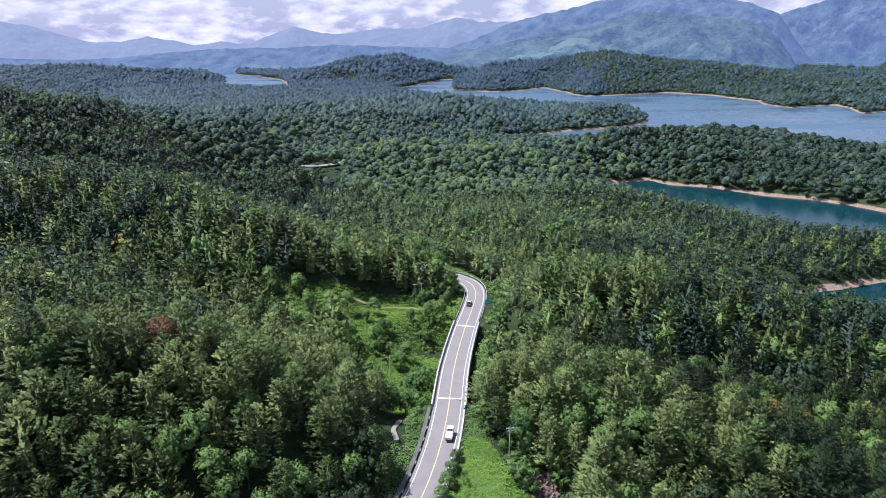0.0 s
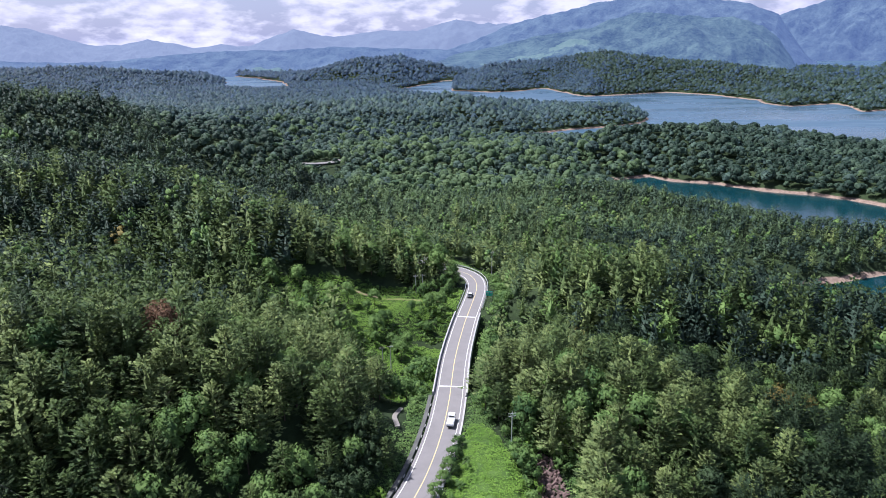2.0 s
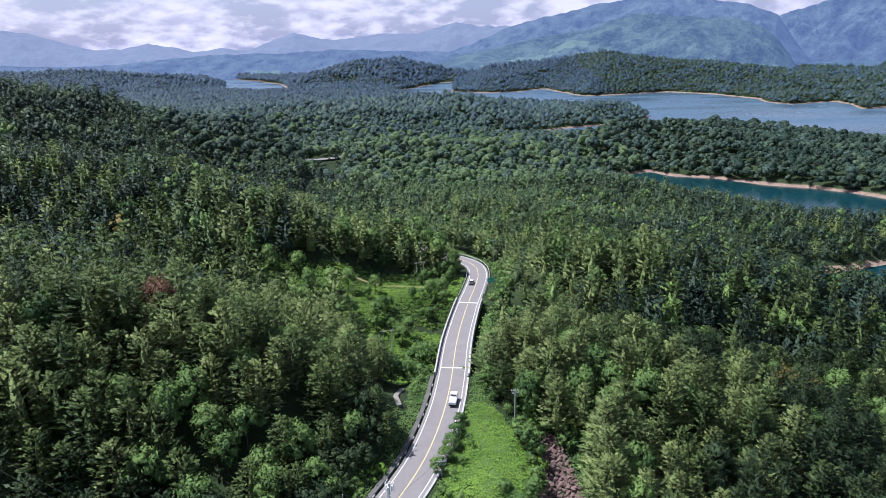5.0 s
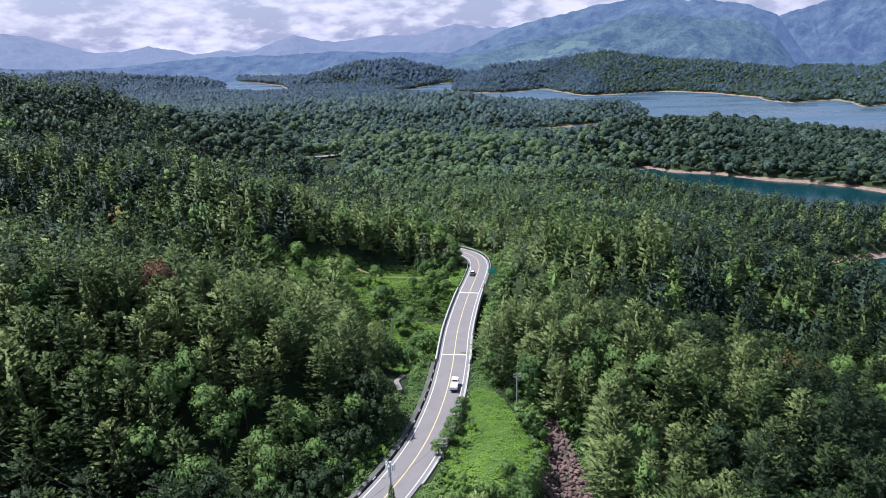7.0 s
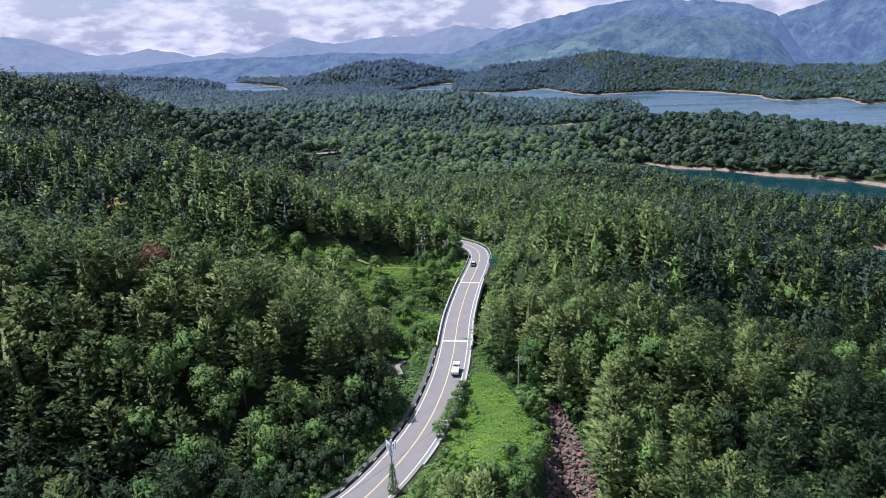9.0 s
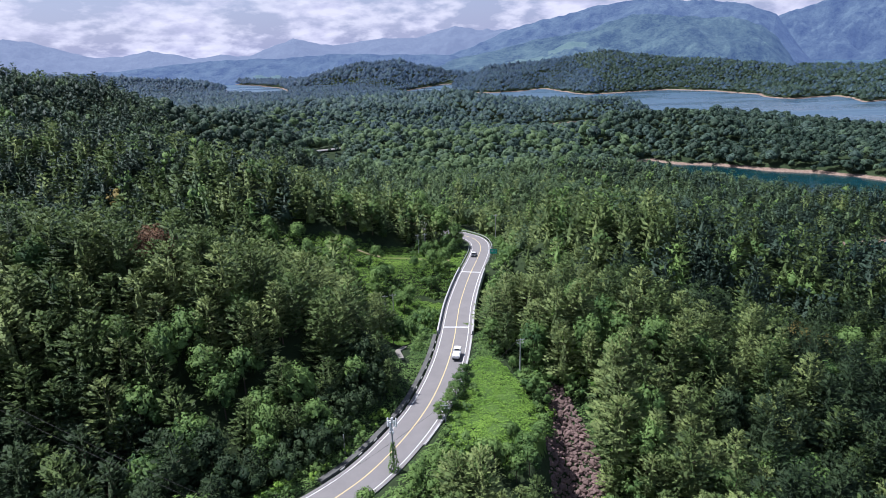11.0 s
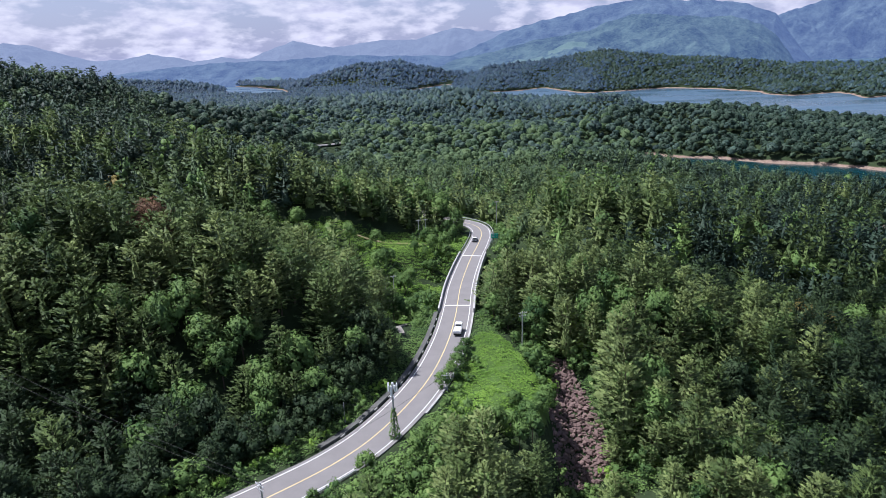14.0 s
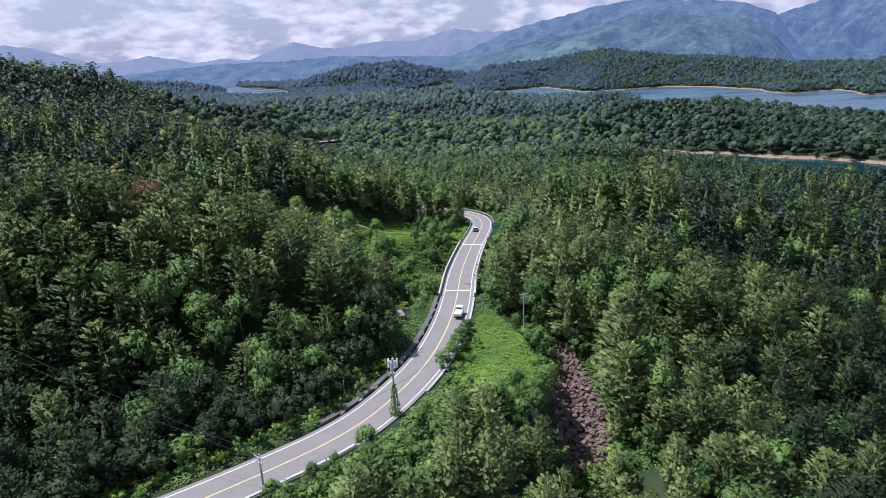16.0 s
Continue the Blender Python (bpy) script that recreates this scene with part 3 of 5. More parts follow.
def pine_crown(height, radius, whorls, fan, r):
    """A conifer's crown: tiers of level branches that end in flat fans of needles, round a thin dark heart."""
    kites, normals = [], []
    low = height * 0.22
    for w in range(whorls):
        u = (w + 0.35) / whorls
        z = low + (height - low) * u
        reach = radius * (1 - u ** 1.75) * r.uniform(0.84, 1.10) + 0.40
        count = max(4, int(round((5.0 + 3.2 * (1 - u)) * (1.0 if fan > 4 else 0.70))))
        turn = r.uniform(0, 6.28)
        for k in range(count):
            a = turn + 6.283 * k / count + r.uniform(-0.25, 0.25)
            out = np.array([math.cos(a), math.sin(a), 0])
            side = np.array([-math.sin(a), math.cos(a), 0])
            long_ = reach * r.uniform(0.70, 1.15)
            rise = 0.10 + 0.45 * u + r.uniform(-0.10, 0.14)
            hub = np.array([0, 0, z + r.uniform(-0.25, 0.25)])
            for f in range(fan):
                along = 0.34 + 0.62 * (f + r.random()) / fan
                at = hub + (out + [0, 0, rise]) * long_ * along + side * long_ * along * r.uniform(-0.42, 0.42)
                way = unit(out + side * r.uniform(-1.0, 1.0) + [0, 0, rise + r.uniform(0.0, 0.35)])
                size = ((0.80 if fan > 4 else 1.25) + 0.15 * long_) * r.uniform(0.8, 1.25)
                face = unit(np.array([0, 0, 1.0]) + out * 0.35 + r.normal(size=3) * 0.35)
                kites.append(kite(at, way, face, size, size * (0.52 if fan > 4 else 0.58)))
                lit = unit(out * (0.70 - 0.3 * u) + np.array([0, 0, 0.70]) + r.normal(size=3) * 0.38)
                normals += [lit] * 4
    for k in range(4):
        a = 1.571 * k + r.uniform(0, 1)
        kites.append(kite(np.array([0, 0, height - 1.3]), unit(np.array([math.cos(a) * 0.42, math.sin(a) * 0.42, 1])), unit(np.array([-math.sin(a), math.cos(a), 0.2])), 1.5, 0.42))
        normals += [unit(np.array([math.cos(a) * 0.6, math.sin(a) * 0.6, 0.7]))] * 4
    rings, sides = 4, 6
    heart = []
    for k in range(rings):
        u = k / rings
        a = np.arange(sides) * 6.283 / sides + 0.4 * k
        wide = radius * (0.40 if fan > 4 else 0.55) * (1 - u ** 1.4) * r.uniform(0.6, 1.2, sides)
        heart.append(np.stack([np.cos(a) * wide, np.sin(a) * wide, low * 0.8 + (height * 0.85 - low * 0.8) * u + r.uniform(-0.3, 0.3, sides)], 1))
    heart.append(np.array([[0, 0, height * 0.86]]))
    tris = []
    for k in range(rings - 1):
        for j in range(sides):
            p, q = k * sides + j, k * sides + (j + 1) % sides
            tris += [(p, q, q + sides), (p, q + sides, p + sides)]
    tris += [((rings - 1) * sides + j, (rings - 1) * sides + (j + 1) % sides, rings * sides) for j in range(sides)]
    heart = np.concatenate(heart)
    v, t = join_kites(kites, False)
    return merge([(heart, np.array(tris), around(heart, np.array([0, 0, height * 0.3]), r, 0.1)), (v, t, np.array(normals))])


def ico(detail):
    bm = bmesh.new()
    bmesh.ops.create_icosphere(bm, subdivisions=detail, radius=1)
    v = np.array([x.co[:] for x in bm.verts])
    t = np.array([[x.index for x in f.verts] for f in bm.faces])
    bm.free()
    return v, t


ICO1 = ico(1)


def lobes_of(height, radius, count, r):
    """Places and sizes of the rounded masses of a broad crown."""
    out = []
    for k in range(count):
        u = (k + 0.5) / count
        a = k * 2.4 + r.uniform(-0.4, 0.4)
        lift = u ** 0.8
        spread = radius * math.sqrt(max(0.02, 1 - lift ** 2)) * r.uniform(0.5, 0.8)
        out.append((np.array([math.cos(a) * spread, math.sin(a) * spread, height * (0.42 + 0.45 * lift)]), radius * r.uniform(0.34, 0.50)))
    return out


def merge(pieces):
    vs, ts, ns, base = [], [], [], 0
    for v, t, n in pieces:
        vs.append(v)
        ts.append(t + base)
        ns.append(n)
        base += len(v)
    return np.concatenate(vs), np.concatenate(ts), np.concatenate(ns)


def broad_crown(height, radius, lobes, leaves, r, ball=ICO1):
    """A broad-leaved crown: rounded lobes, each a dark heart with leaf sprays standing off it."""
    pieces = []
    mid = np.array([0, 0, height * 0.40])
    for c, s in lobes_of(height, radius, lobes, r):
        v, t = ball
        v = v * s * r.uniform(0.45, 0.80, (len(v), 1)) + c
        pieces.append((v, t, around(v, c * 0.7 + mid * 0.3, r, 0.15)))
        kites = []
        for k in range(leaves):
            d = unit(r.normal(size=3) + np.array([0, 0, 0.40]))
            way = unit(np.cross(d, r.normal(size=3)) + 0.35 * d)
            size = s * r.uniform(0.28, 0.50) * (1.0 if leaves > 20 else 1.15 if leaves > 14 else 1.5)
            kites.append(kite(c + d * s * r.uniform(0.74, 1.08) - way * size * 0.4, way, d, size, size * 0.66))
        if kites:
            v, t = join_kites(kites)
            pieces.append((v, t, around(v, c * 0.75 + mid * 0.25, r, 0.45)))
    return merge(pieces)


def dome(rings, sides, r):
    """A lumpy dome of radius 1, open below: rings of uneven points under one top."""
    v, t = [(0, 0, r.uniform(0.85, 1.1))], []
    for k in range(rings):
        a = (k + 1) / rings * 1.75
        for j in range(sides):
            w = 6.283 * (j + 0.5 * k) / sides + r.uniform(-0.25, 0.25)
            s = r.uniform(0.78, 1.20)
            v.append((math.sin(min(a, 1.57)) * math.cos(w) * s, math.sin(min(a, 1.57)) * math.sin(w) * s, math.cos(a) * r.uniform(0.8, 1.15) - 0.25 * (k + 1 == rings)))
    t += [(0, 1 + j, 1 + (j + 1) % sides) for j in range(sides)]
    for k in range(rings - 1):
        for j in range(sides):
            p, q = 1 + k * sides + j, 1 + k * sides + (j + 1) % sides
            t += [(p, p + sides, q + sides), (p, q + sides, q)]
    return np.array(v), np.array(t)


def far_crown(height, radius, lobes, tufts, r, rings=2, sides=6):
    """A far broad-leaved crown: a few lumpy lobes, open below, with tufts on top."""
    pieces = []
    for k in range(lobes):
        a = 2.4 * k + r.uniform(0, 1)
        off = radius * (0.55 if k else 0.15) * r.uniform(0.7, 1.1) * (lobes > 1)
        c = np.array([math.cos(a) * off, math.sin(a) * off, height * (0.62 if k == 0 else r.uniform(0.40, 0.56))])
        s = radius * (0.64 if k == 0 else r.uniform(0.46, 0.62)) if lobes > 1 else radius
        v, t = dome(rings, sides, r)
        v = v * s * np.array([1, 1, 0.85 if lobes > 1 else 0.75]) + c
        pieces.append((v, t, around(v, c - [0, 0, (0.35 if lobes > 1 else 0.8) * s], r, 0.22)))
        kites = []
        for j in range(tufts):
            d = unit(r.normal(size=3) * [1, 1, 0.6] + [0, 0, 0.6])
            way = unit(np.cross(d, r.normal(size=3)) + 0.2 * d)
            size = s * r.uniform(0.40, 0.7)
            kites.append(kite(c + d * s * r.uniform(0.85, 1.1) - way * size * 0.4, way, d, size, size * 0.7))
        if kites:
            v, t = join_kites(kites)
            pieces.append((v, t, around(v, c - [0, 0, 0.25 * s], r, 0.40)))
    return merge(pieces)


def trunk_mesh(height, r):
    bm = bmesh.new()
    add_rod(bm, (0, 0, -1.2), (0, 0, height * 0.55), 0.20, 0.11, 6)
    add_rod(bm, (0, 0, height * 0.54), (0.05, 0.02, height * 0.92), 0.11, 0.03, 5)
    for k in range(5):
        a, z = 6.28 * k / 5 + r.uniform(0, 0.6), height * r.uniform(0.35, 0.75)
        add_rod(bm, (0, 0, z), (math.cos(a) * 1.5, math.sin(a) * 1.5, z + 0.9), 0.06, 0.02, 4)
    return bm


PINES_NEAR = [pine_crown(h, w, 10, 7, rng) for h, w in ((13.6, 3.9), (14.6, 4.2), (12.8, 3.8), (14.0, 4.3), (15.0, 4.0), (13.2, 4.4))]
BROADS_NEAR = [broad_crown(h, w, 13, 44, rng) for h, w in ((12.5, 4.4), (11.5, 4.8), (13.5, 4.3), (11, 4.2))]
PINES_MID = [pine_crown(h, w, 7, 3, rng) for h, w in ((13.5, 3.6), (14.5, 3.8), (12.5, 3.6), (14, 3.4))]
BROADS_MID = [broad_crown(h, w, 6, 8, rng) for h, w in ((13, 4.4), (12, 4.7), (14, 4.2))]
CROWNS_FAR = [far_crown(h, w, 3, 2, rng) for h, w in ((12, 5.8), (13, 5.4), (11, 6.2), (12, 5.6), (10.5, 5.2), (13, 6.0))]
CROWNS_FARTHER = [far_crown(h, w, 1, 0, rng, 1, 6) for h, w in ((10, 4.6), (11, 4.3), (9, 5.0), (10, 4.5), (8.5, 4.0), (11, 4.8))]


def scatter(x0, x1, y0, y1, step, seed):
    """Places on a loosened grid within the wedge of land ahead."""
    r = np.random.default_rng(seed)
    half, cx, cy = 0.75 * math.hypot(x1 - x0, y1 - y0), (x0 + x1) / 2, (y0 + y1) / 2
    gx, gy = np.meshgrid(np.arange(-half, half, step), np.arange(-half, half, step * 0.9))
    gx = gx + (np.arange(gx.shape[0])[:, None] % 2) * step / 2
    gx, gy = cx + gx * 0.906 - gy * 0.423, cy + gx * 0.423 + gy * 0.906
    x, y = (gx + r.uniform(-0.46, 0.46, gx.shape) * step).ravel(), (gy + r.uniform(-0.46, 0.46, gy.shape) * step).ravel()
    ok = (np.abs(x) < 0.73 * y + 18) & (x > x0) & (x < x1) & (y > y0) & (y < y1)
    return x[ok], y[ok]


def wooded(x, y, z, clear=5.0):
    """Where trees stand: not on road, meadow, rocks, glade or shore."""
    dist, _ = road_near(x, y)
    right = (x > np.interp(y, ROAD_WAY[:, 1], ROAD_WAY[:, 0])) & (y < 140)
    bridge_side = (y > 150) & (y < 236) & (x > np.interp(y, ROAD_WAY[:, 1], ROAD_WAY[:, 0]))
    ok = (dist > np.where(bridge_side, 8.2, np.where(right, np.where(y < 98, 15.0, 13.0), np.where(y < 112, 10.0, 8.4)))) & (z > 0.8 + 0.6 * fbm(x, y, 30, 2, 8))
    ok &= ~((from_line(FAR_ROAD, x, y)[0] < 8.5) | ((x > -17.5) & (x < -8) & (y > 124) & (y < 152)))
    ok &= ~((x > 10) & (x < 26) & (y > 206) & (y < 247))
    ok &= (np.hypot(x - 15.8, y - 125) > 7) & (np.hypot(x + 66, y - 131) > 4) & (np.hypot(x - 99, y - 158) > 7) & (np.hypot(x - 110, y - 162) > 6)
    for poly in (MEADOW, ROCKS, ROCK_EDGE, GLADE, OUTER_BEND):
        ok &= ~inside(poly, x, y)
    return ok


def plant(name, kinds, x, y, z, scale, which, mats, mat_of, label, seed, rounded=True):
    """Many trees in one mesh of stuff. which: the kind of each; mat_of: the leaf material of each."""
    r = np.random.default_rng(seed)
    vs, ts, ms, ns, base = [], [], [], [], 0
    for k, (v, t, m) in enumerate(kinds):
        sel = np.where(which == k)[0]
        if not len(sel):
            continue
        a, s = r.uniform(0, 6.283, len(sel)), scale[sel]
        c, n = np.cos(a)[:, None], np.sin(a)[:, None]
        sz = s * r.uniform(0.88, 1.14, len(sel))
        px = (v[None, :, 0] * c - v[None, :, 1] * n) * s[:, None] + x[sel, None]
        py = (v[None, :, 0] * n + v[None, :, 1] * c) * s[:, None] + y[sel, None]
        pz = v[None, :, 2] * sz[:, None] + z[sel, None]
        vs.append(np.stack([px, py, pz], -1).reshape(-1, 3))
        if rounded:
            ns.append(np.stack([m[None, :, 0] * c - m[None, :, 1] * n, m[None, :, 0] * n + m[None, :, 1] * c, np.broadcast_to(m[None, :, 2], px.shape)], -1).reshape(-1, 3))
        ts.append((t[None] + (np.arange(len(sel)) * len(v))[:, None, None] + base).reshape(-1, 3))
        ms.append(np.repeat(mat_of[sel], len(t)))
        base += len(sel) * len(v)
    ob = mesh_object(name, np.concatenate(vs), np.concatenate(ts), mats, np.concatenate(ms), normals=np.concatenate(ns) if rounded else None)
    return tagged(ob, label, "forest", kind="stuff")


def broad_share(x, y):
    """How much of the wood is broad-leaved: more along edges, on the left ridge and towards the lake."""
    return np.clip(np.where((x < -24) & (y < 150), 0.16, 0.26) + 0.5 * fbm(x, y, 70, 2, 5) + np.clip((y - 260) / 250, 0, 0.6), 0.06, 0.95)




def leaf_of(broad, x, y, r):
    """Index of the leaf material for each tree."""
    n = len(broad)
    # Share of pale pines, also painting in lit slopes and the falloff sideways.
    share = np.where(x > 0, np.where(y < 158, np.interp(x, (0, 50, 100), (0.8, 0.65, 0.3)), np.where(y < 240, 0.15, 0.25)), np.interp(x, (-70, -10), (0.22, 0.55)))
    pale = r.random(n) < np.clip(share + 0.3 * fbm(x, y, 40, 2, 9), 0, 1)
    out = np.where(broad, np.where(r.random(n) < np.where((y < 200) & (x > -6), 0.12, 0.03), 3, 2), np.where(pale, 1, 0))
    # Paler and brighter kinds beside the road paint in its sunny look.
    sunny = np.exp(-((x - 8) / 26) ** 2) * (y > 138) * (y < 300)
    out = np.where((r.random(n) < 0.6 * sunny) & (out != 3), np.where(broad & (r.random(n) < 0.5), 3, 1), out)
    return np.where(broad & (r.random(n) < 0.002), 4, out)


# Each step is bluer than the last: distance haze put into the leaf colour.
WOODS = [foliage("haze_stepped_leaves", (0.024 - 0.001 * k, 0.046 - 0.002 * k, 0.028 + 0.006 * k), (0.098 - 0.011 * k, 0.150 - 0.014 * k, 0.064 + 0.013 * k), 0.15, 0.10 - 0.01 * k, lump=0.5,
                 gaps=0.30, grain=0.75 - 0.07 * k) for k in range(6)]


# Leaf colour darkened to paint in hollow shade and the darker outer sides.
DARKENED_WOODS = foliage("shade_darkened_leaves", (0.010, 0.025, 0.018), (0.046, 0.076, 0.050), 0.15, 0.10, gaps=0.30, grain=0.7)


# Lighter leaf colour that paints sunlight onto the valley woods.
VALLEY_WOODS = foliage("sunlight_painted_leaves", (0.036, 0.072, 0.036), (0.125, 0.185, 0.080), 0.2, 0.10, lump=0.6, gaps=0.28, grain=0.8)


def darkened_stand(x, y, r):
    """Stands of darker trees, also painting in shade and dark outer sides: the left ridge's crest, the hollows and the
    lake's near shore on the right.
    """
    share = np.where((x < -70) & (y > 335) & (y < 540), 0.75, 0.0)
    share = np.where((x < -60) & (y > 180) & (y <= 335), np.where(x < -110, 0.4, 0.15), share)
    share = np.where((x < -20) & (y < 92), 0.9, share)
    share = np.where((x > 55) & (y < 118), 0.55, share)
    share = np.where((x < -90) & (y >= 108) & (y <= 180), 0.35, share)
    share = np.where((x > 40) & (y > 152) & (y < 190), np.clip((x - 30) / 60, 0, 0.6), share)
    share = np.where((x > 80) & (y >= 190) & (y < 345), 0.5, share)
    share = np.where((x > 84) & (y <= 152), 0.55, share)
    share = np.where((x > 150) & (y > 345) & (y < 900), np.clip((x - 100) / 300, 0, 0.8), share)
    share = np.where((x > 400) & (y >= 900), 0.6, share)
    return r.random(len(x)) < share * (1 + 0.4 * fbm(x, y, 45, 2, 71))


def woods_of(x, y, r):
    """Which of the woods' leaves a tree has: bluer kinds little by little towards the lake and beyond to paint in haze,
    a paler kind in the valley to paint in sunlight.
    """
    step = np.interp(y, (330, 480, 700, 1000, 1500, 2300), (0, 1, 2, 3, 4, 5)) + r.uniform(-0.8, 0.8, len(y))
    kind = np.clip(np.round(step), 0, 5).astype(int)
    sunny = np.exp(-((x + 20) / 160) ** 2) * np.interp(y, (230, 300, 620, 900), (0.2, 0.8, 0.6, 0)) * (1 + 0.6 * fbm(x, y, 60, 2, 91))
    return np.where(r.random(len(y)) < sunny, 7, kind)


def clump(x, y, seed):
    """Stands of taller and lower trees."""
    return 1 + 0.20 * fbm(x, y, 38, 2, seed)


def near_forest():
    r = np.random.default_rng(21)
    x, y = scatter(-190, 190, 40, 180, 5.7, 3)
    z = land(x, y)
    ok = wooded(x, y, z)
    x, y, z = x[ok], y[ok], z[ok]
    broad = r.random(len(x)) < broad_share(x, y)
    scale = r.uniform(0.78, 1.14, len(x)) * np.where(broad, 0.92, 1.0) * clump(x, y, 61)
    beside, _ = road_near(x, y)
    scale *= np.where(y < 145, np.clip(beside / 20, 0.70, 1.0), np.where((x > 0) & (beside < 16), 1.2, 1.0))
    which = np.where(broad, len(PINES_NEAR) + r.integers(0, len(BROADS_NEAR), len(x)), r.integers(0, len(PINES_NEAR), len(x)))
    leaf = np.where(darkened_stand(x, y, r), 5, leaf_of(broad, x, y, r))
    # the trees nearest the road's lower bend stand as things of their own
    scale *= np.where((x > 4) & (x < 42) & (y < 101), 0.62, 1.0)
    own = np.argsort(np.hypot(x + 2, y - 96))[:280]
    rest = np.setdiff1d(np.arange(len(x)), own)
    kinds = PINES_NEAR + BROADS_NEAR
    plant("near_forest", kinds, x[rest], y[rest], z[rest] - 0.2, scale[rest], which[rest], LEAVES, leaf[rest],
          "dense dark green pine wood with broad-leaved trees between", 22)
    masters = {}
    for i in own:
        key = (int(which[i]), int(leaf[i]))
        m = pose(x[i], y[i], z[i] - 0.2, 0, 0, r.uniform(0, 360)) @ Matrix.Diagonal((scale[i], scale[i], scale[i] * r.uniform(0.9, 1.12), 1))
        if key not in masters:
            is_pine = key[0] < len(PINES_NEAR)
            tree = empty("pine_tree" if is_pine else "broadleaf_tree", m)
            v, t, n = kinds[key[0]]
            mesh_object("crown", v, t, [LEAVES[key[1]]], parent=tree, normals=n)
            part("trunk", trunk_mesh(v[:, 2].max(), r), BARK, tree)
            tone = ("dark green", "pale green", "deep green", "bright green", "russet brown", "blackish green")[key[1]]
            tagged(tree, f"tall {tone} pine with rising needle branches in the wood" if is_pine else f"rounded {tone} broad-leaved tree at the edge of the wood",
                   "tree", "trees by the road")
            masters[key] = tree
        else:
            made = copy_thing(masters[key], Matrix())
            made.matrix_basis = m


near_forest()


def mid_forest():
    r = np.random.default_rng(31)
    x, y = scatter(-400, 400, 179, 460, 5.8, 5)
    z = land(x, y)
    ok = wooded(x, y, z)
    x, y, z = x[ok], y[ok], z[ok]
    broad = r.random(len(x)) < np.clip(broad_share(x, y) - 0.12 - 0.2 * ((x < -20) & (y < 335)), 0.05, 1)
    scale = r.uniform(0.76, 1.18, len(x)) * clump(x, y, 61) * np.where((y > 300) & (x > -60), 0.78, 1.0)
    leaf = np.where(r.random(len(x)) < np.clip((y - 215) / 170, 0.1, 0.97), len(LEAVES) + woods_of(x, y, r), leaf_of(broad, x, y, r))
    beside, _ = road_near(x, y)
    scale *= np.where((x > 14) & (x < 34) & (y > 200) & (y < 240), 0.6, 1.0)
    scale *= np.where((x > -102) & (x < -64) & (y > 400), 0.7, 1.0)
    # Brighter kinds towards the middle paint in the falloff to both sides.
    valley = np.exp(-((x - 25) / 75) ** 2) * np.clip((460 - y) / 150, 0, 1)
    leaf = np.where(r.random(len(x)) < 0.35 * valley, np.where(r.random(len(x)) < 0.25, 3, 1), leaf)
    leaf = np.where(darkened_stand(x, y, r), len(LEAVES) + len(WOODS), leaf)
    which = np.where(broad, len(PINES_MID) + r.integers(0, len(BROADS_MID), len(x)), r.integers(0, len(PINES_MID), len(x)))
    plant("mid_forest", PINES_MID + BROADS_MID, x, y, z - 0.2, scale, which, LEAVES_MID + WOODS + [DARKENED_WOODS, VALLEY_WOODS], leaf,
          "mixed pine and broad-leaved forest on rolling slopes", 32)


mid_forest()


def far_forest():
    r = np.random.default_rng(41)
    for k, (y0, y1, step) in enumerate(((458, 900, 7.4), (900, 2000, 6.9), (2000, 2950, 11.0))):
        x, y = scatter(-0.82 * y1, 0.82 * y1, y0, y1, step, 6 + k)
        z = land(x, y)
        ok = wooded(x, y, z)
        x, y, z = x[ok], y[ok], z[ok]
        scale = np.clip(np.exp(r.normal(-0.08, 0.20, len(x))), 0.5, 1.4) * (0.9, 1.08, 1.65)[k] * clump(x, y, 61)
        scale *= np.where(np.hypot((x + 103) / 18, (y - 518) / 24) < 1, 0.35, 1.0)
        kinds = CROWNS_FARTHER if k else CROWNS_FAR
        plant("far_forest", kinds, x, y, z - 0.2, scale, r.integers(0, len(kinds), len(x)), WOODS + [DARKENED_WOODS, VALLEY_WOODS], np.where(darkened_stand(x, y, r), len(WOODS), woods_of(x, y, r)),
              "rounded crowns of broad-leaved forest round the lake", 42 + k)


far_forest()

# ---- the road ----
ROAD_DENSE = curve_points(ROAD_LINE, 1.0)


def ribbon(way, left, right, lift, thick=0.0):
    """A strip along the road between two offsets from its middle (left is minus), with a depth."""
    d = np.gradient(way, axis=0)
    side = np.stack([d[:, 1], -d[:, 0], np.zeros(len(d))], 1)
    side /= np.linalg.norm(side, axis=1)[:, None]
    a, b = way + side * left + [0, 0, lift], way + side * right + [0, 0, lift]
    bm = bmesh.new()
    rows = []
    for p, q in zip(a, b):
        row = [bm.verts.new(p), bm.verts.new(q)]
        if thick:
            row += [bm.verts.new(q - np.array([0, 0, thick])), bm.verts.new(p - np.array([0, 0, thick]))]
        rows.append(row)
    for r0, r1 in zip(rows, rows[1:]):
        n = len(r0)
        for k in range(n if thick else 1):
            bm.faces.new((r0[k], r0[(k + 1) % n], r1[(k + 1) % n], r1[k]))
    if thick:
        bm.faces.new(rows[0]), bm.faces.new(rows[-1][::-1])
    bmesh.ops.recalc_face_normals(bm, faces=bm.faces)
    return bm


def stretch(y0, y1):
    return ROAD_DENSE[(ROAD_DENSE[:, 1] >= y0) & (ROAD_DENSE[:, 1] <= y1)]


road = part("road", ribbon(ROAD_DENSE, -4.3, 4.3, 0.0, 0.6), ASPHALT)
tagged(road, "two-lane grey asphalt road with a yellow middle line", "road", kind="structure")
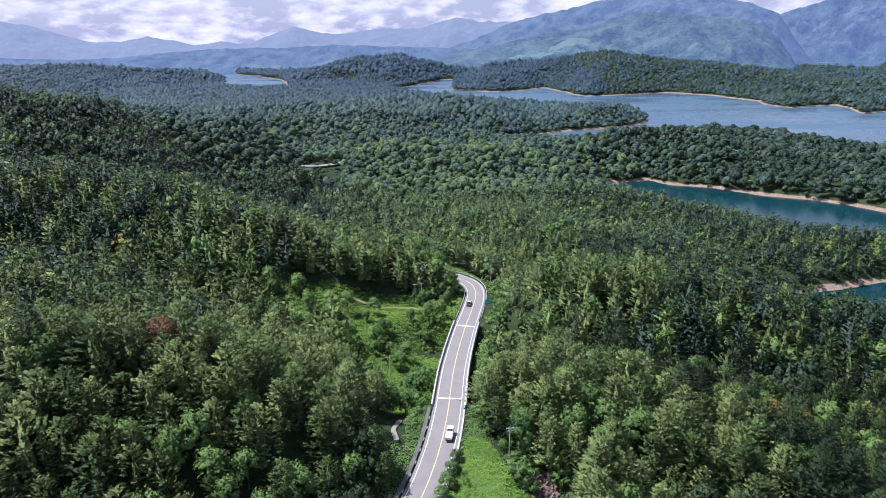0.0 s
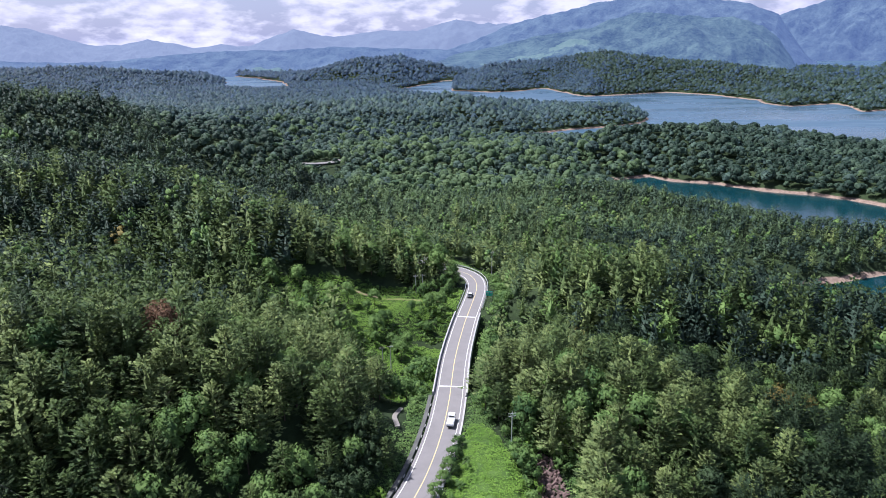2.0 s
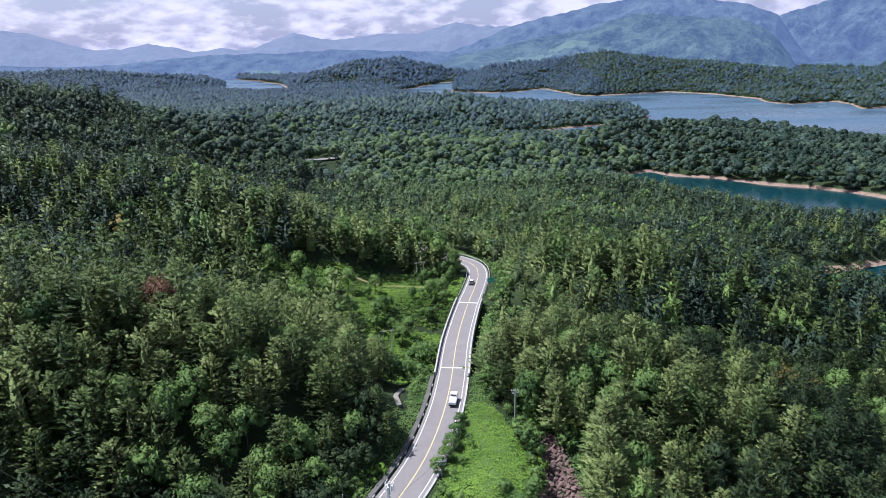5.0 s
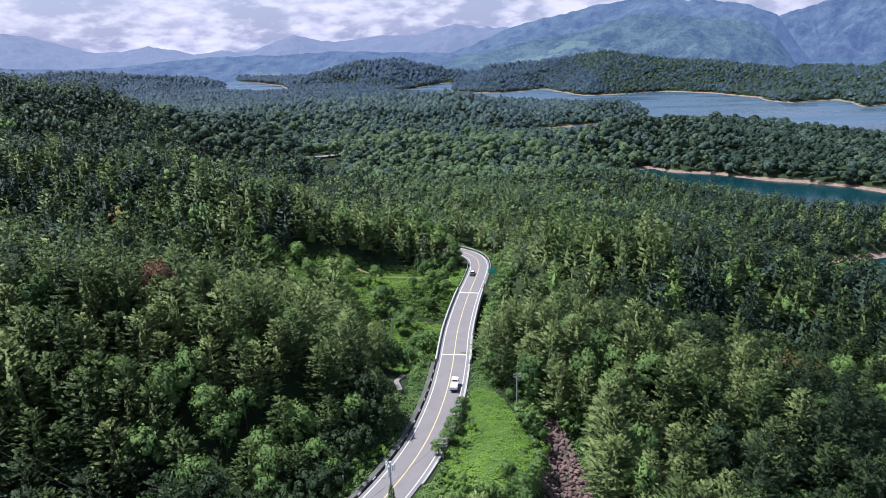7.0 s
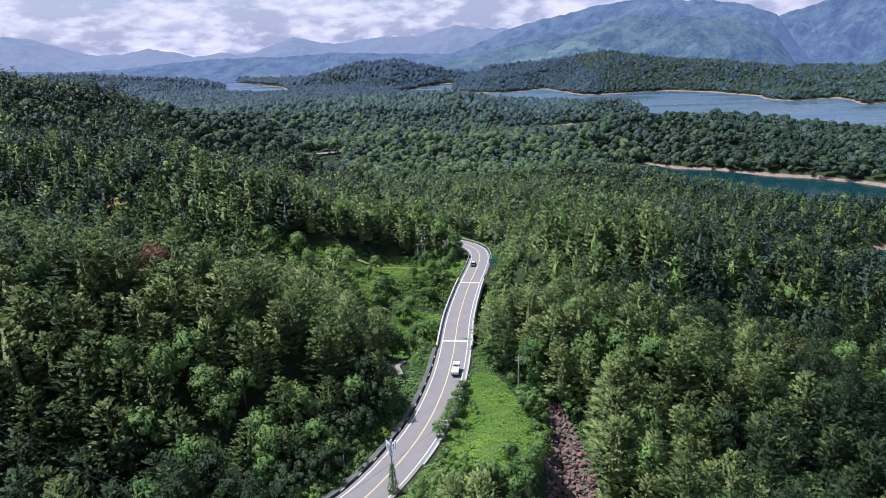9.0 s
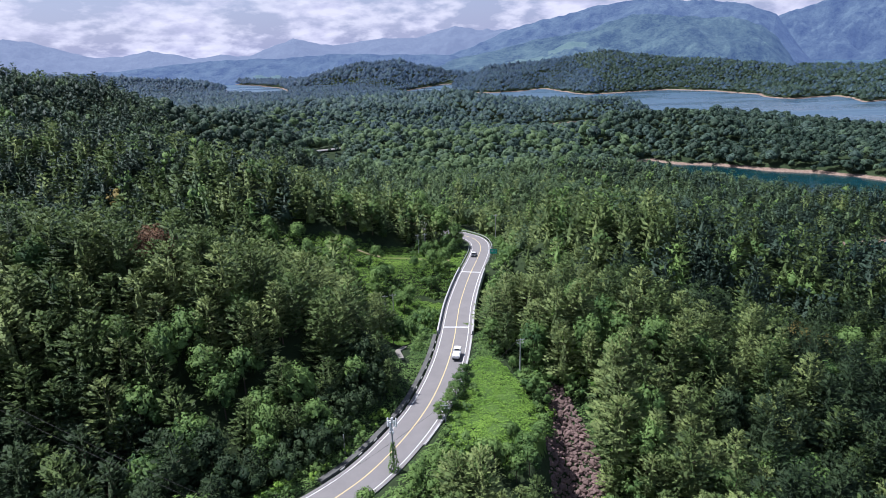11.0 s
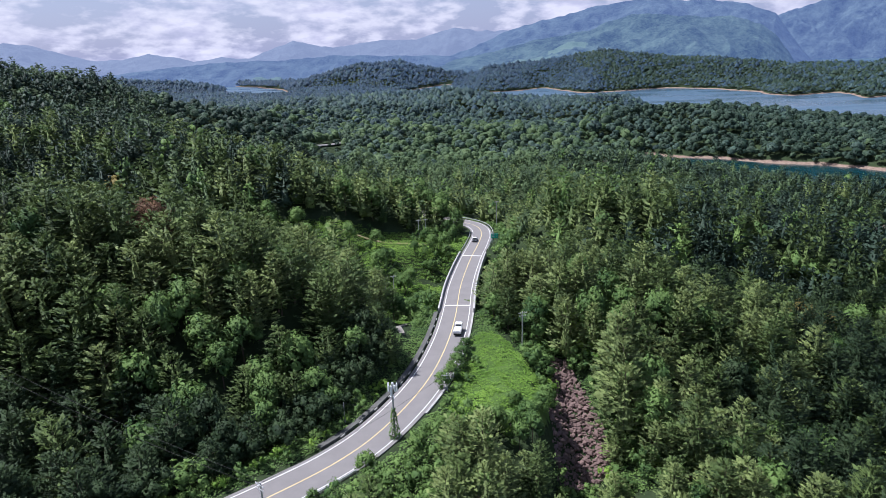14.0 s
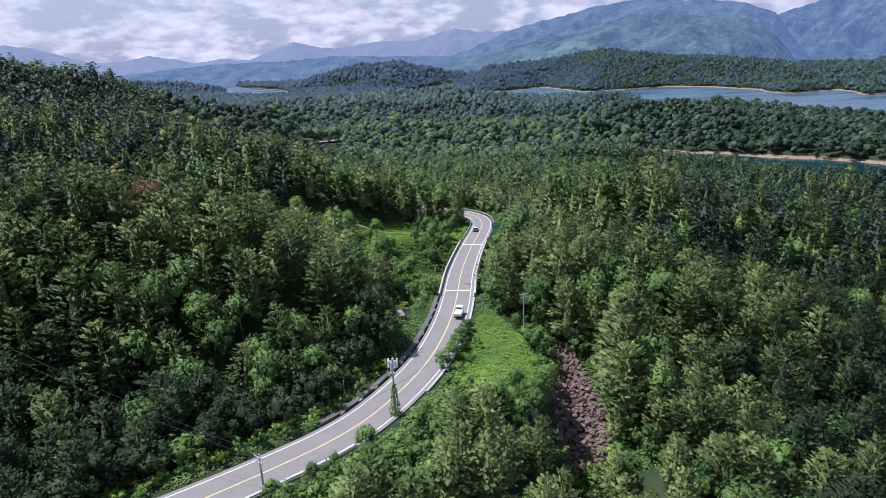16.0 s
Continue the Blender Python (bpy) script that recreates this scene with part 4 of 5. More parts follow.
part("edge_line", ribbon(ROAD_DENSE, -3.60, -3.43, 0.012, 0.008), WHITE_LINE, road, "solid white edge line")
part("edge_line", ribbon(ROAD_DENSE, 3.43, 3.60, 0.012, 0.008), WHITE_LINE, road, "solid white edge line")
part("centre_line", ribbon(ROAD_DENSE, -0.10, 0.10, 0.012, 0.008), YELLOW_LINE, road, "worn yellow centre line")
bridge = tagged(empty("bridge", pose(0, 0, 0)), "concrete road bridge with low pale parapets", "bridge", kind="structure")
part("deck", ribbon(stretch(BRIDGE_FROM - 2, BRIDGE_TO + 2), -5.0, 5.0, -0.03, 1.3), CONCRETE, bridge)
part("parapet", ribbon(stretch(BRIDGE_FROM - 2, BRIDGE_TO + 2), -4.95, -4.55, 0.95, 1.2), CONCRETE, bridge)
part("parapet", ribbon(stretch(BRIDGE_FROM - 2, BRIDGE_TO + 2), 4.55, 4.95, 0.95, 1.2), CONCRETE, bridge)
for y in (156.5, 213.0):
    i = int(np.argmin(np.abs(ROAD_DENSE[:, 1] - y)))
    part("joint_strip", ribbon(np.array([ROAD_DENSE[i] * (1 - u) + ROAD_DENSE[i + 1] * u for u in (0.0, 0.7)]), -3.5, 3.5, 0.022, 0.012), WHITE_LINE, bridge, "white expansion joint strip")
wall = tagged(part("retaining_wall", ribbon(stretch(84, BRIDGE_FROM - 2), -5.8, -4.8, 0.30, 2.4), DARK_CONCRETE), "low dark concrete wall along the road", "wall", kind="structure")
kerb = tagged(part("kerb", ribbon(stretch(100, BRIDGE_FROM - 2), 4.3, 4.75, 0.10, 0.8), CONCRETE), "pale concrete gutter along the road", "kerb", kind="structure")


# ---- undergrowth ----
SHRUBS = [broad_crown(h, w, 4, 16, rng) for h, w in ((5.0, 2.6), (4.2, 2.9), (5.6, 2.4))]


def leaf_mound(r, count=18):
    """A low mound of large leaves, as creepers make over open ground."""
    kites = []
    for k in range(count):
        a, d = r.uniform(0, 6.283), math.sqrt(r.random()) * 0.95
        at = np.array([math.cos(a) * d, math.sin(a) * d, 0.42 * (1 - d * d) + r.uniform(-0.05, 0.1)])
        way = unit(np.array([math.cos(a + r.uniform(-3, 3)), math.sin(a + r.uniform(-3, 3)), r.uniform(-0.1, 0.35)]))
        kites.append(kite(at, way, unit(np.array([r.uniform(-.3, .3), r.uniform(-.3, .3), 1.0])), 0.34, 0.31))
    v, t = join_kites(kites)
    return v, t, None


MOUNDS = [leaf_mound(rng, 30) for k in range(4)]


VERGE = [(4, 151), (19, 147), (24, 134), (20, 130), (13, 137), (5, 140)]


def undergrowth():
    r = np.random.default_rng(51)
    # shrubs in the glade, along the road and at the wood's edge
    x, y = scatter(-90, 40, 44, 294, 2.5, 52)
    z = land(x, y)
    dist, _ = road_near(x, y)
    grown = fbm(x, y, 16, 2, 14)
    glade = (inside(GLADE, x, y) & (grown > -0.2)) | ((x > 11) & (x < 25) & (y > 205) & (y < 247)) | (inside(OUTER_BEND, x, y) & (grown > 0.1))
    right = (x > np.interp(y, ROAD_WAY[:, 1], ROAD_WAY[:, 0])) & (y < 140)
    side = (dist > 6.4) & (dist < np.where(right, 17, 10)) & (grown > np.where(right, np.where(y < 106, -0.8, -0.1), 0.05))
    verge = inside(VERGE, x, y) | ((x > 14) & (x < 42) & (y > 92) & (y < 150) & (grown > -0.5))
    hedge = (y < 112) & ~right & (dist > 5.8) & (dist < 8.8)
    wall = (y < 125) & ~right & (dist >= 8.8) & (dist < 18)
    bank = (y < 102) & right & (dist >= 6.5)
    strip = right & (y >= 104) & (y < 130) & (dist > 6.0) & (dist < 8.4) & (grown > -0.2)
    ok = (glade | side | verge | hedge | wall | strip) & (dist > 5.9) & (~inside(MEADOW, x, y) | strip) & ~inside(ROCKS, x, y) & ~((np.abs(y - 228.3) < 3) & (x > -46) & (x < 3))
    low = np.where(hedge, 0.55, 1.0)[ok]
    sunny, wall, bank = (verge | hedge)[ok], wall[ok], bank[ok]
    x, y, z, grown, dist = x[ok], y[ok], z[ok], grown[ok], dist[ok]
    scale = (0.42 + 0.55 * np.clip(grown + 0.25, 0, 1) + r.uniform(0, 0.35, len(x))) * np.clip((dist - 4.5) / 6, 0.35, 1.15)
    scale = np.where(low < 1, r.uniform(0.40, 0.62, len(x)), scale) * np.where(inside(GLADE, x, y), np.where(grown > 0.1, 1.15, 0.7), 1.0)
    scale = np.where((y < 106) & (dist > 7.5) & (low == 1), np.maximum(scale, r.uniform(0.5, 0.95, len(x))), scale)
    scale = np.where(wall, r.uniform(0.75, 1.45, len(x)), scale)
    # Shrubs behind the hedge mostly take the deepest leaves, painting in shade there.
    leaf = np.where(wall, np.where(r.random(len(x)) < 0.95, 3, 0), np.where(bank & (r.random(len(x)) < 0.6), 0, np.where(sunny, np.where(r.random(len(x)) < np.where(low < 1, 0.6, 0.2), 2, np.where(r.random(len(x)) < 0.6, 1, 0)), np.where(r.random(len(x)) < 0.62, 1, 0))))
    plant("shrubs", SHRUBS, x, y, z - 0.3, scale, r.integers(0, len(SHRUBS), len(x)), [BROAD, BRIGHT, VINE, SHADE_DEEP], leaf,
          "bright and deep green shrubs in the glade and along the road", 53)
    # creepers over the meadow, the banks and the open ground
    x, y = scatter(-80, 40, 50, 294, 1.25, 54)
    dist, _ = road_near(x, y)
    ok = (inside(MEADOW, x, y) | ((y < 152) & (dist < 12.5) & (y < 153)) | ((inside(GLADE, x, y) & (fbm(x, y, 9, 2, 15) > -0.7)) | inside(OUTER_BEND, x, y) | ((x > 14) & (x < 42) & (y > 92) & (y < 140)))) & (dist > 5.7) & ~inside(ROCKS, x, y)
    ok &= ~((x > -14.5) & (x < -10.5) & (y > 131) & (y < 150))
    x, y = x[ok], y[ok]
    plant("creepers", MOUNDS, x, y, land(x, y) - 0.06, r.uniform(0.85, 1.35, len(x)), r.integers(0, 4, len(x)), [VINE, BRIGHT], (~(inside(MEADOW, x, y) | inside(GLADE, x, y))).astype(int),
          "bright green creepers covering open ground beside the road", 55, False)


undergrowth()


def creeper_mat():
    """The closed low layer of creepers under the leaf mounds of the meadow."""
    gx, gy = np.meshgrid(np.arange(-3, 21, 0.55), np.arange(92, 139, 0.55), indexing="ij")
    z = land(gx, gy) + 0.16 + 0.38 * fbm(gx, gy, 1.9, 3, 77)
    i, j = np.meshgrid(np.arange(gx.shape[0] - 1), np.arange(gx.shape[1] - 1), indexing="ij")
    near, _ = road_near(gx, gy)
    keep = (inside(MEADOW, gx, gy) & (near > 5.6))[:-1, :-1]
    n = gx.shape[1]
    a0 = (i * n + j)[keep]
    tris = np.concatenate([np.stack([a0, a0 + n, a0 + n + 1], -1), np.stack([a0, a0 + n + 1, a0 + 1], -1)])
    used, tris = np.unique(tris, return_inverse=True)
    v = np.stack([gx, gy, z], -1).reshape(-1, 3)[used]
    ob = mesh_object("creeper_mat", v, tris.reshape(-1, 3), [VINE_MAT], smooth=True)
    tagged(ob, "closed mat of bright green creepers on the bank below the road", "creepers", kind="stuff")


VINE_MAT = foliage("creeper_mat_leaves", (0.030, 0.066, 0.016), (0.105, 0.180, 0.042), patch=0.35, lump=5.0)
creeper_mat()


# ---- rock slope ----
def rock_mesh(name, r):
    """An angular boulder."""
    v, t = ICO1
    v = v * r.uniform(0.62, 1.25, (len(v), 1)) * np.array([1.0, r.uniform(0.6, 0.9), r.uniform(0.45, 0.75)])
    ob = mesh_object(name, v, t, [ROCK])
    me = ob.data
    bpy.data.objects.remove(ob)
    return me


def rock_slope():
    r = np.random.default_rng(61)
    slope = tagged(empty("rock_slope", pose(27, 112, 0)), "steep slope of loose red-brown angular boulders", "rocks")
    meshes = [rock_mesh("boulder", r) for k in range(9)]
    x, y = scatter(18, 38, 92, 133, 1.02, 62)
    ok = inside(ROCKS, x, y)
    x, y = x[ok][:300], y[ok][:300]
    z = land(x, y)
    for px, py, pz in zip(x, y, z):
        ob = new("boulder", meshes[r.integers(0, 9)])
        ob.parent = slope
        s = r.uniform(0.45, 0.95)
        ob.matrix_basis = pose(px - 27, py - 112, pz + 0.12, r.uniform(-40, 40), r.uniform(-40, 40), r.uniform(0, 360)) @ Matrix.Diagonal((s, s, s, 1))
    v, t = ICO1
    x, y = scatter(18, 38, 92, 133, 0.62, 63)
    ok = inside(ROCKS, x, y)
    x, y = x[ok], y[ok]
    kinds = [(v * r.uniform(0.6, 1.2, (len(v), 1)) * np.array([0.42, 0.34, 0.28]), t, None) for k in range(4)]
    rubble = plant("rubble", kinds, x, y, land(x, y), r.uniform(0.6, 1.2, len(x)), r.integers(0, 4, len(x)), [ROCK], np.zeros(len(x), int),
                   "small broken stones between the boulders", 64, False)
    rubble["category"] = "stones"


rock_slope()


# ---- poles, wires and signs ----
def ground_at(x, y):
    return float(land(np.array([x]), np.array([y]))[0])


CABLE = material("black_cable", (0.03, 0.03, 0.03), 0.6, scale=5)
PORCELAIN = material("insulator_porcelain", (0.45, 0.42, 0.40), 0.3, scale=5, vary=0.1, bump=0.02)
PLASTIC = material("white_antenna_shell", (0.72, 0.73, 0.74), 0.5, scale=3, vary=0.06, bump=0.03)
SIGN_GREEN = material("green_sign_face", (0.02, 0.40, 0.29), 0.5, scale=4, vary=0.1, bump=0.02)


def utility_pole(x, y, base, top, turn, arms=2, label="grey concrete utility pole with steel crossarms"):
    """A tapered concrete pole from its ground to that height, with crossarms and insulators."""
    g = min(base, ground_at(x, y))
    pole = tagged(empty("utility_pole", pose(x, y, g, 0, 0, turn)), label, "pole", "roadside utility poles")
    h = top - g
    part("shaft", add_rod(bmesh.new(), (0, 0, -1), (0, 0, h), 0.19, 0.11, 12), POLE, pole)
    for k in range(arms):
        z = h - 0.35 - 0.75 * k
        arm = part("crossarm", add_box(bmesh.new(), (2.0 - 0.3 * k, 0.10, 0.10), (0, -0.13, z), bevel=0.01), STEEL, pole)
        for u in (-0.88, -0.45, 0.45, 0.88):
            bm = bmesh.new()
            add_rod(bm, (u * (1 - 0.12 * k), -0.13, z + 0.04), (u * (1 - 0.12 * k), -0.13, z + 0.16), 0.03, 0.03, 8)
            add_rod(bm, (u * (1 - 0.12 * k), -0.13, z + 0.14), (u * (1 - 0.12 * k), -0.13, z + 0.27), 0.07, 0.045, 8)
            part("insulator", bm, PORCELAIN, arm)
        bm = bmesh.new()
        add_rod(bm, (-0.7, -0.13, z), (0, -0.1, z - 0.55), 0.02, 0.02, 6)
        add_rod(bm, (0.7, -0.13, z), (0, -0.1, z - 0.55), 0.02, 0.02, 6)
        part("brace", bm, STEEL, pole)
    return pole


def wire(a, b, sag, name="power_cable"):
    """A hanging cable between two places."""
    cu = bpy.data.curves.new(name, "CURVE")
    cu.dimensions, cu.bevel_depth, cu.bevel_resolution = "3D", 0.022, 1
    sp = cu.splines.new("POLY")
    sp.points.add(16)
    for k in range(17):
        u = k / 16
        p = Vector(a).lerp(Vector(b), u) - Vector((0, 0, sag * 4 * u * (1 - u)))
        sp.points[k].co = (*p, 1)
    cu.materials.append(CABLE)
    return tagged(new(name, cu), "thin black cable hanging between poles", "cable", "cables")


utility_pole(15.8, 128.3, 33, 40.6, 12)
utility_pole(-1.7, 106.9, 32.5, 37.2, 5)
utility_pole(-28.0, 71.5, 34, 40.5, -40)
utility_pole(-20.3, 180, 23, 31.6, 8, 1)
utility_pole(-17.8, 181, 23, 31.6, 8, 1)
utility_pole(-11.6, 236, 24, 35.0, 0, 1)
utility_pole(-8.9, 237, 24, 35.0, 0, 1)
utility_pole(22.0, 268, 26, 34.0, 0, 1)


def stay_post():
    """A short pole with a stay wire beside the road."""
    post = tagged(empty("stay_pole", pose(-20.2, 96.0, ground_at(-20.2, 96.0))), "thin grey pole with a stay wire over the road", "pole")
    top = 38.0 - ground_at(-20.2, 96.0)
    part("shaft", add_rod(bmesh.new(), (0, 0, -1), (0, 0, top), 0.13, 0.09, 10), POLE, post)
    part("cap", add_rod(bmesh.new(), (0, 0, top), (0, 0, top + 0.12), 0.11, 0.04, 10), STEEL, post)


stay_post()
wire((-28.6, 71.2, 40.3), (-95, 92, 60.5), 1.6)
wire((-27.4, 71.8, 40.3), (-94, 94, 60.5), 1.8)
wire((-27.6, 72.0, 40.3), (-2.2, 106.6, 37.1), 0.9)
wire((-1.2, 107.2, 37.1), (15.2, 128.0, 40.4), 0.6)
wire((-20.3, 179.8, 31.3), (-11.6, 235.8, 34.7), 1.2)
wire((-17.8, 180.8, 31.3), (-8.9, 236.8, 34.7), 1.2)
wire((-20.2, 96.0, 37.9), (-12.6, 98.5, 35.2), 0.3, "stay_cable")


def antenna_mast():
    """A creeper-grown pole that carries panel antennas."""
    x, y = -10.8, 90.6
    g = ground_at(x, y)
    mast = tagged(empty("antenna_mast", pose(x, y, g)), "tall pole with white panel antennas, creepers round its foot", "antenna mast")
    top = 44.6 - g
    part("shaft", add_rod(bmesh.new(), (0, 0, -1), (0, 0, top), 0.20, 0.13, 12), POLE, mast)
    rack = bmesh.new()
    for z in (top - 0.5, top - 1.7):
        for k in range(3):
            a = 2.094 * k + 0.4
            add_rod(rack, (0, 0, z), (math.cos(a) * 0.75, math.sin(a) * 0.75, z), 0.035, 0.035, 6)
    part("rack", rack, STEEL, mast)
    for k in range(6):
        a = 1.047 * k + 0.4
        far = 0.85 if k % 2 == 0 else 0.62
        m = pose(math.cos(a) * far, math.sin(a) * far, top - 1.0 + (0.25 if k % 2 else 0), 0, 0, math.degrees(a))
        panel = part("antenna_panel", add_box(bmesh.new(), (0.16, 0.32, 1.7 if k % 2 == 0 else 1.2), m=m, bevel=0.03), PLASTIC, mast, "white antenna panel")
        part("bracket", add_box(bmesh.new(), (0.22, 0.08, 0.08), (-0.16, 0, 0.3), m=m), STEEL, panel)
    for k in range(3):
        a = 2.094 * k + 1.2
        part("radio_unit", add_box(bmesh.new(), (0.25, 0.22, 0.42), (math.cos(a) * 0.32, math.sin(a) * 0.32, top - 2.6), bevel=0.03), PLASTIC, mast)
    r = np.random.default_rng(71)
    kites = []
    for k in range(420):
        z = r.uniform(0, 1) ** 1.1 * 6.0
        a, d = r.uniform(0, 6.283), (0.95 * (1 - z / 6.6)) * r.uniform(0.6, 1.1)
        out = np.array([math.cos(a), math.sin(a), 0])
        kites.append(kite(out * d + [0, 0, z], unit(out * 0.6 + [r.uniform(-.5, .5), r.uniform(-.5, .5), -0.6]), unit(out + [0, 0, 0.5]), 0.42, 0.34))
    v, t = join_kites(kites)
    tagged(mesh_object("creeper", v, t, [BROAD], parent=mast), "dark green creeper round the pole")


antenna_mast()


def road_sign():
    """A green board on two posts at the outer bend."""
    x, y = 18.0, 231.0
    g = ground_at(x, y)
    sign = tagged(empty("road_sign", pose(x, y, g, 0, 0, -6)), "green roadside sign board on two steel posts", "road sign")
    for u in (-0.9, 0.9):
        part("post", add_rod(bmesh.new(), (u, 0.06, -0.8), (u, 0.06, 4.4), 0.06, 0.06, 10), STEEL, sign)
    board = part("board", add_box(bmesh.new(), (2.7, 0.06, 1.9), (0, 0, 3.4), bevel=0.015), SIGN_GREEN, sign)
    bars = [(-0.55, 3.85, 1.1), (0.75, 3.85, 0.5), (-0.55, 3.2, 0.9), (0.75, 3.2, 0.5)]
    for u, z, w in bars:
        part("text_bar", add_box(bmesh.new(), (w, 0.012, 0.22), (u, -0.038, z)), WHITE_LINE, board, "white bar of writing")


road_sign()


# ---- guard rails ----
def guard_rail(y0, y1, off, label):
    """Steel beam rail on posts along one side of the road."""
    way = stretch(y0, y1)
    rail = tagged(empty("guard_rail", pose(0, 0, 0)), label, "guard rail", "guard rails")
    part("beam", ribbon(way, off - 0.05, off + 0.05, 0.78, 0.30), STEEL, rail)
    part("beam_rib", ribbon(way, off - 0.09, off + 0.09, 0.67, 0.07), STEEL, rail)
    d = np.gradient(way, axis=0)
    side = np.stack([d[:, 1], -d[:, 0]], 1) / np.hypot(d[:, 0], d[:, 1])[:, None]
    for i in range(0, len(way), 3):
        p = way[i, :2] + side[i] * (off + (0.14 if off > 0 else -0.14))
        part("post", add_box(bmesh.new(), (0.12, 0.12, 1.5), (p[0], p[1], way[i, 2] - 0.03)), STEEL, rail)


guard_rail(58, 84, 4.75, "galvanised guard rail on posts along the verge")
guard_rail(222, 272, 4.75, "galvanised guard rail on the outer bend")
guard_rail(219, 250, -4.75, "galvanised guard rail on the inner bend")
for i in range(12):
    y = 88 + i * 5.2
    k = int(np.argmin(np.abs(ROAD_DENSE[:, 1] - y)))
    d = ROAD_DENSE[k + 1] - ROAD_DENSE[k - 1]
    turn = math.degrees(math.atan2(d[1], d[0]))
    s = np.array([d[1], -d[0]]) / math.hypot(d[0], d[1])
    p = ROAD_DENSE[k, :2] - s * 4.62
    block = part("marker_block", add_box(bmesh.new(), (1.1, 0.22, 0.30), (0, 0, 0.12), bevel=0.04), CONCRETE)
    block.matrix_basis = pose(p[0], p[1], ROAD_DENSE[k, 2], 0, 0, turn)
    tagged(block, "pale concrete marker block at the road edge", "kerb block", "edge blocks")

# ---- vehicles ----
PAINT_WHITE = material("white_vehicle_paint", (0.74, 0.74, 0.74), 0.35, scale=2, vary=0.05, bump=0.02, spec=0.5)
PAINT_DARK = material("dark_vehicle_paint", (0.05, 0.055, 0.065), 0.3, scale=2, vary=0.1, bump=0.02, spec=0.5)
GLASS_DARK = material("tinted_glass", (0.02, 0.022, 0.025), 0.12, scale=2, vary=0.1, bump=0.0, spec=0.6)
RUBBER = material("rubber", (0.03, 0.03, 0.03), 0.85, scale=5)
TARP = material("grey_cargo_cover", (0.50, 0.51, 0.52), 0.75, scale=2, vary=0.15)


def wheel(parent, x, y, r=0.36):
    tyre = part("wheel", add_rod(bmesh.new(), (x - 0.13, y, r), (x + 0.13, y, r), r, r, 18), RUBBER, parent)
    part("rim", add_rod(bmesh.new(), (x - 0.14, y, r), (x + 0.14, y, r), r * 0.55, r * 0.55, 14), STEEL, tyre)


def on_road(y, off):
    k = int(np.argmin(np.abs(ROAD_DENSE[:, 1] - y)))
    d = ROAD_DENSE[k + 1] - ROAD_DENSE[k - 1]
    s = np.array([d[1], -d[0]]) / math.hypot(d[0], d[1])
    p = ROAD_DENSE[k, :2] + s * off
    rise = math.degrees(math.atan2(d[2], math.hypot(d[0], d[1])))
    return pose(p[0], p[1], ROAD_DENSE[k, 2] + 0.01, rise, 0, math.degrees(math.atan2(d[1], d[0])) - 90)


def truck(m):
    t = tagged(empty("truck", m), "small white flatbed truck with a grey covered load", "truck")
    bm = add_box(bmesh.new(), (1.75, 1.55, 1.55), (0, 1.75, 1.25), bevel=0.12)
    cab = part("cab", bm, PAINT_WHITE, t)
    part("windscreen", add_box(bmesh.new(), (1.5, 0.05, 0.6), (0, 2.53, 1.62)), GLASS_DARK, cab)
    part("rear_window", add_box(bmesh.new(), (1.2, 0.05, 0.4), (0, 0.965, 1.65)), GLASS_DARK, cab)
    for u in (-0.875, 0.875):
        part("side_window", add_box(bmesh.new(), (0.04, 0.8, 0.5), (u, 1.9, 1.62)), GLASS_DARK, cab)
    part("bed", add_box(bmesh.new(), (1.85, 3.2, 0.14), (0, -0.75, 0.86), bevel=0.02), STEEL, t)
    for u in (-0.9, 0.9):
        part("side_board", add_box(bmesh.new(), (0.05, 3.2, 0.42), (u, -0.75, 1.12)), PAINT_WHITE, t)
    part("tail_board", add_box(bmesh.new(), (1.75, 0.05, 0.42), (0, -2.33, 1.12)), PAINT_WHITE, t)
    part("load_cover", add_box(bmesh.new(), (1.68, 3.0, 0.50), (0, -0.75, 1.20), bevel=0.08), TARP, t)
    part("chassis", add_box(bmesh.new(), (0.9, 4.6, 0.22), (0, 0, 0.62)), RUBBER, t)
    for u in (-0.75, 0.75):
        for v in (1.7, -1.2):
            wheel(t, u, v)


def car(m):
    c = tagged(empty("car", m), "small dark passenger car on the bend", "car")
    body = bmesh.new()
    add_box(body, (1.78, 4.3, 0.62), (0, 0, 0.62), bevel=0.14)
    part("body", body, PAINT_DARK, c)
    cabin = bmesh.new()
    top = add_box(cabin, (1.5, 2.3, 0.6), (0, -0.2, 1.15), bevel=0.18)
    part("cabin", top, GLASS_DARK, c)
    part("roof", add_box(bmesh.new(), (1.25, 1.45, 0.06), (0, -0.2, 1.46), bevel=0.02), PAINT_WHITE, c)
    for u in (-0.8, 0.8):
        for v in (1.35, -1.35):
            wheel(c, u, v, 0.32)
        part("headlight", add_box(bmesh.new(), (0.32, 0.06, 0.16), (u * 0.75, 2.13, 0.68)), PLASTIC, c)


truck(on_road(136.0, 1.75))
car(on_road(236.0, -1.75) @ pose(0, 0, 0, 0, 0, 180))


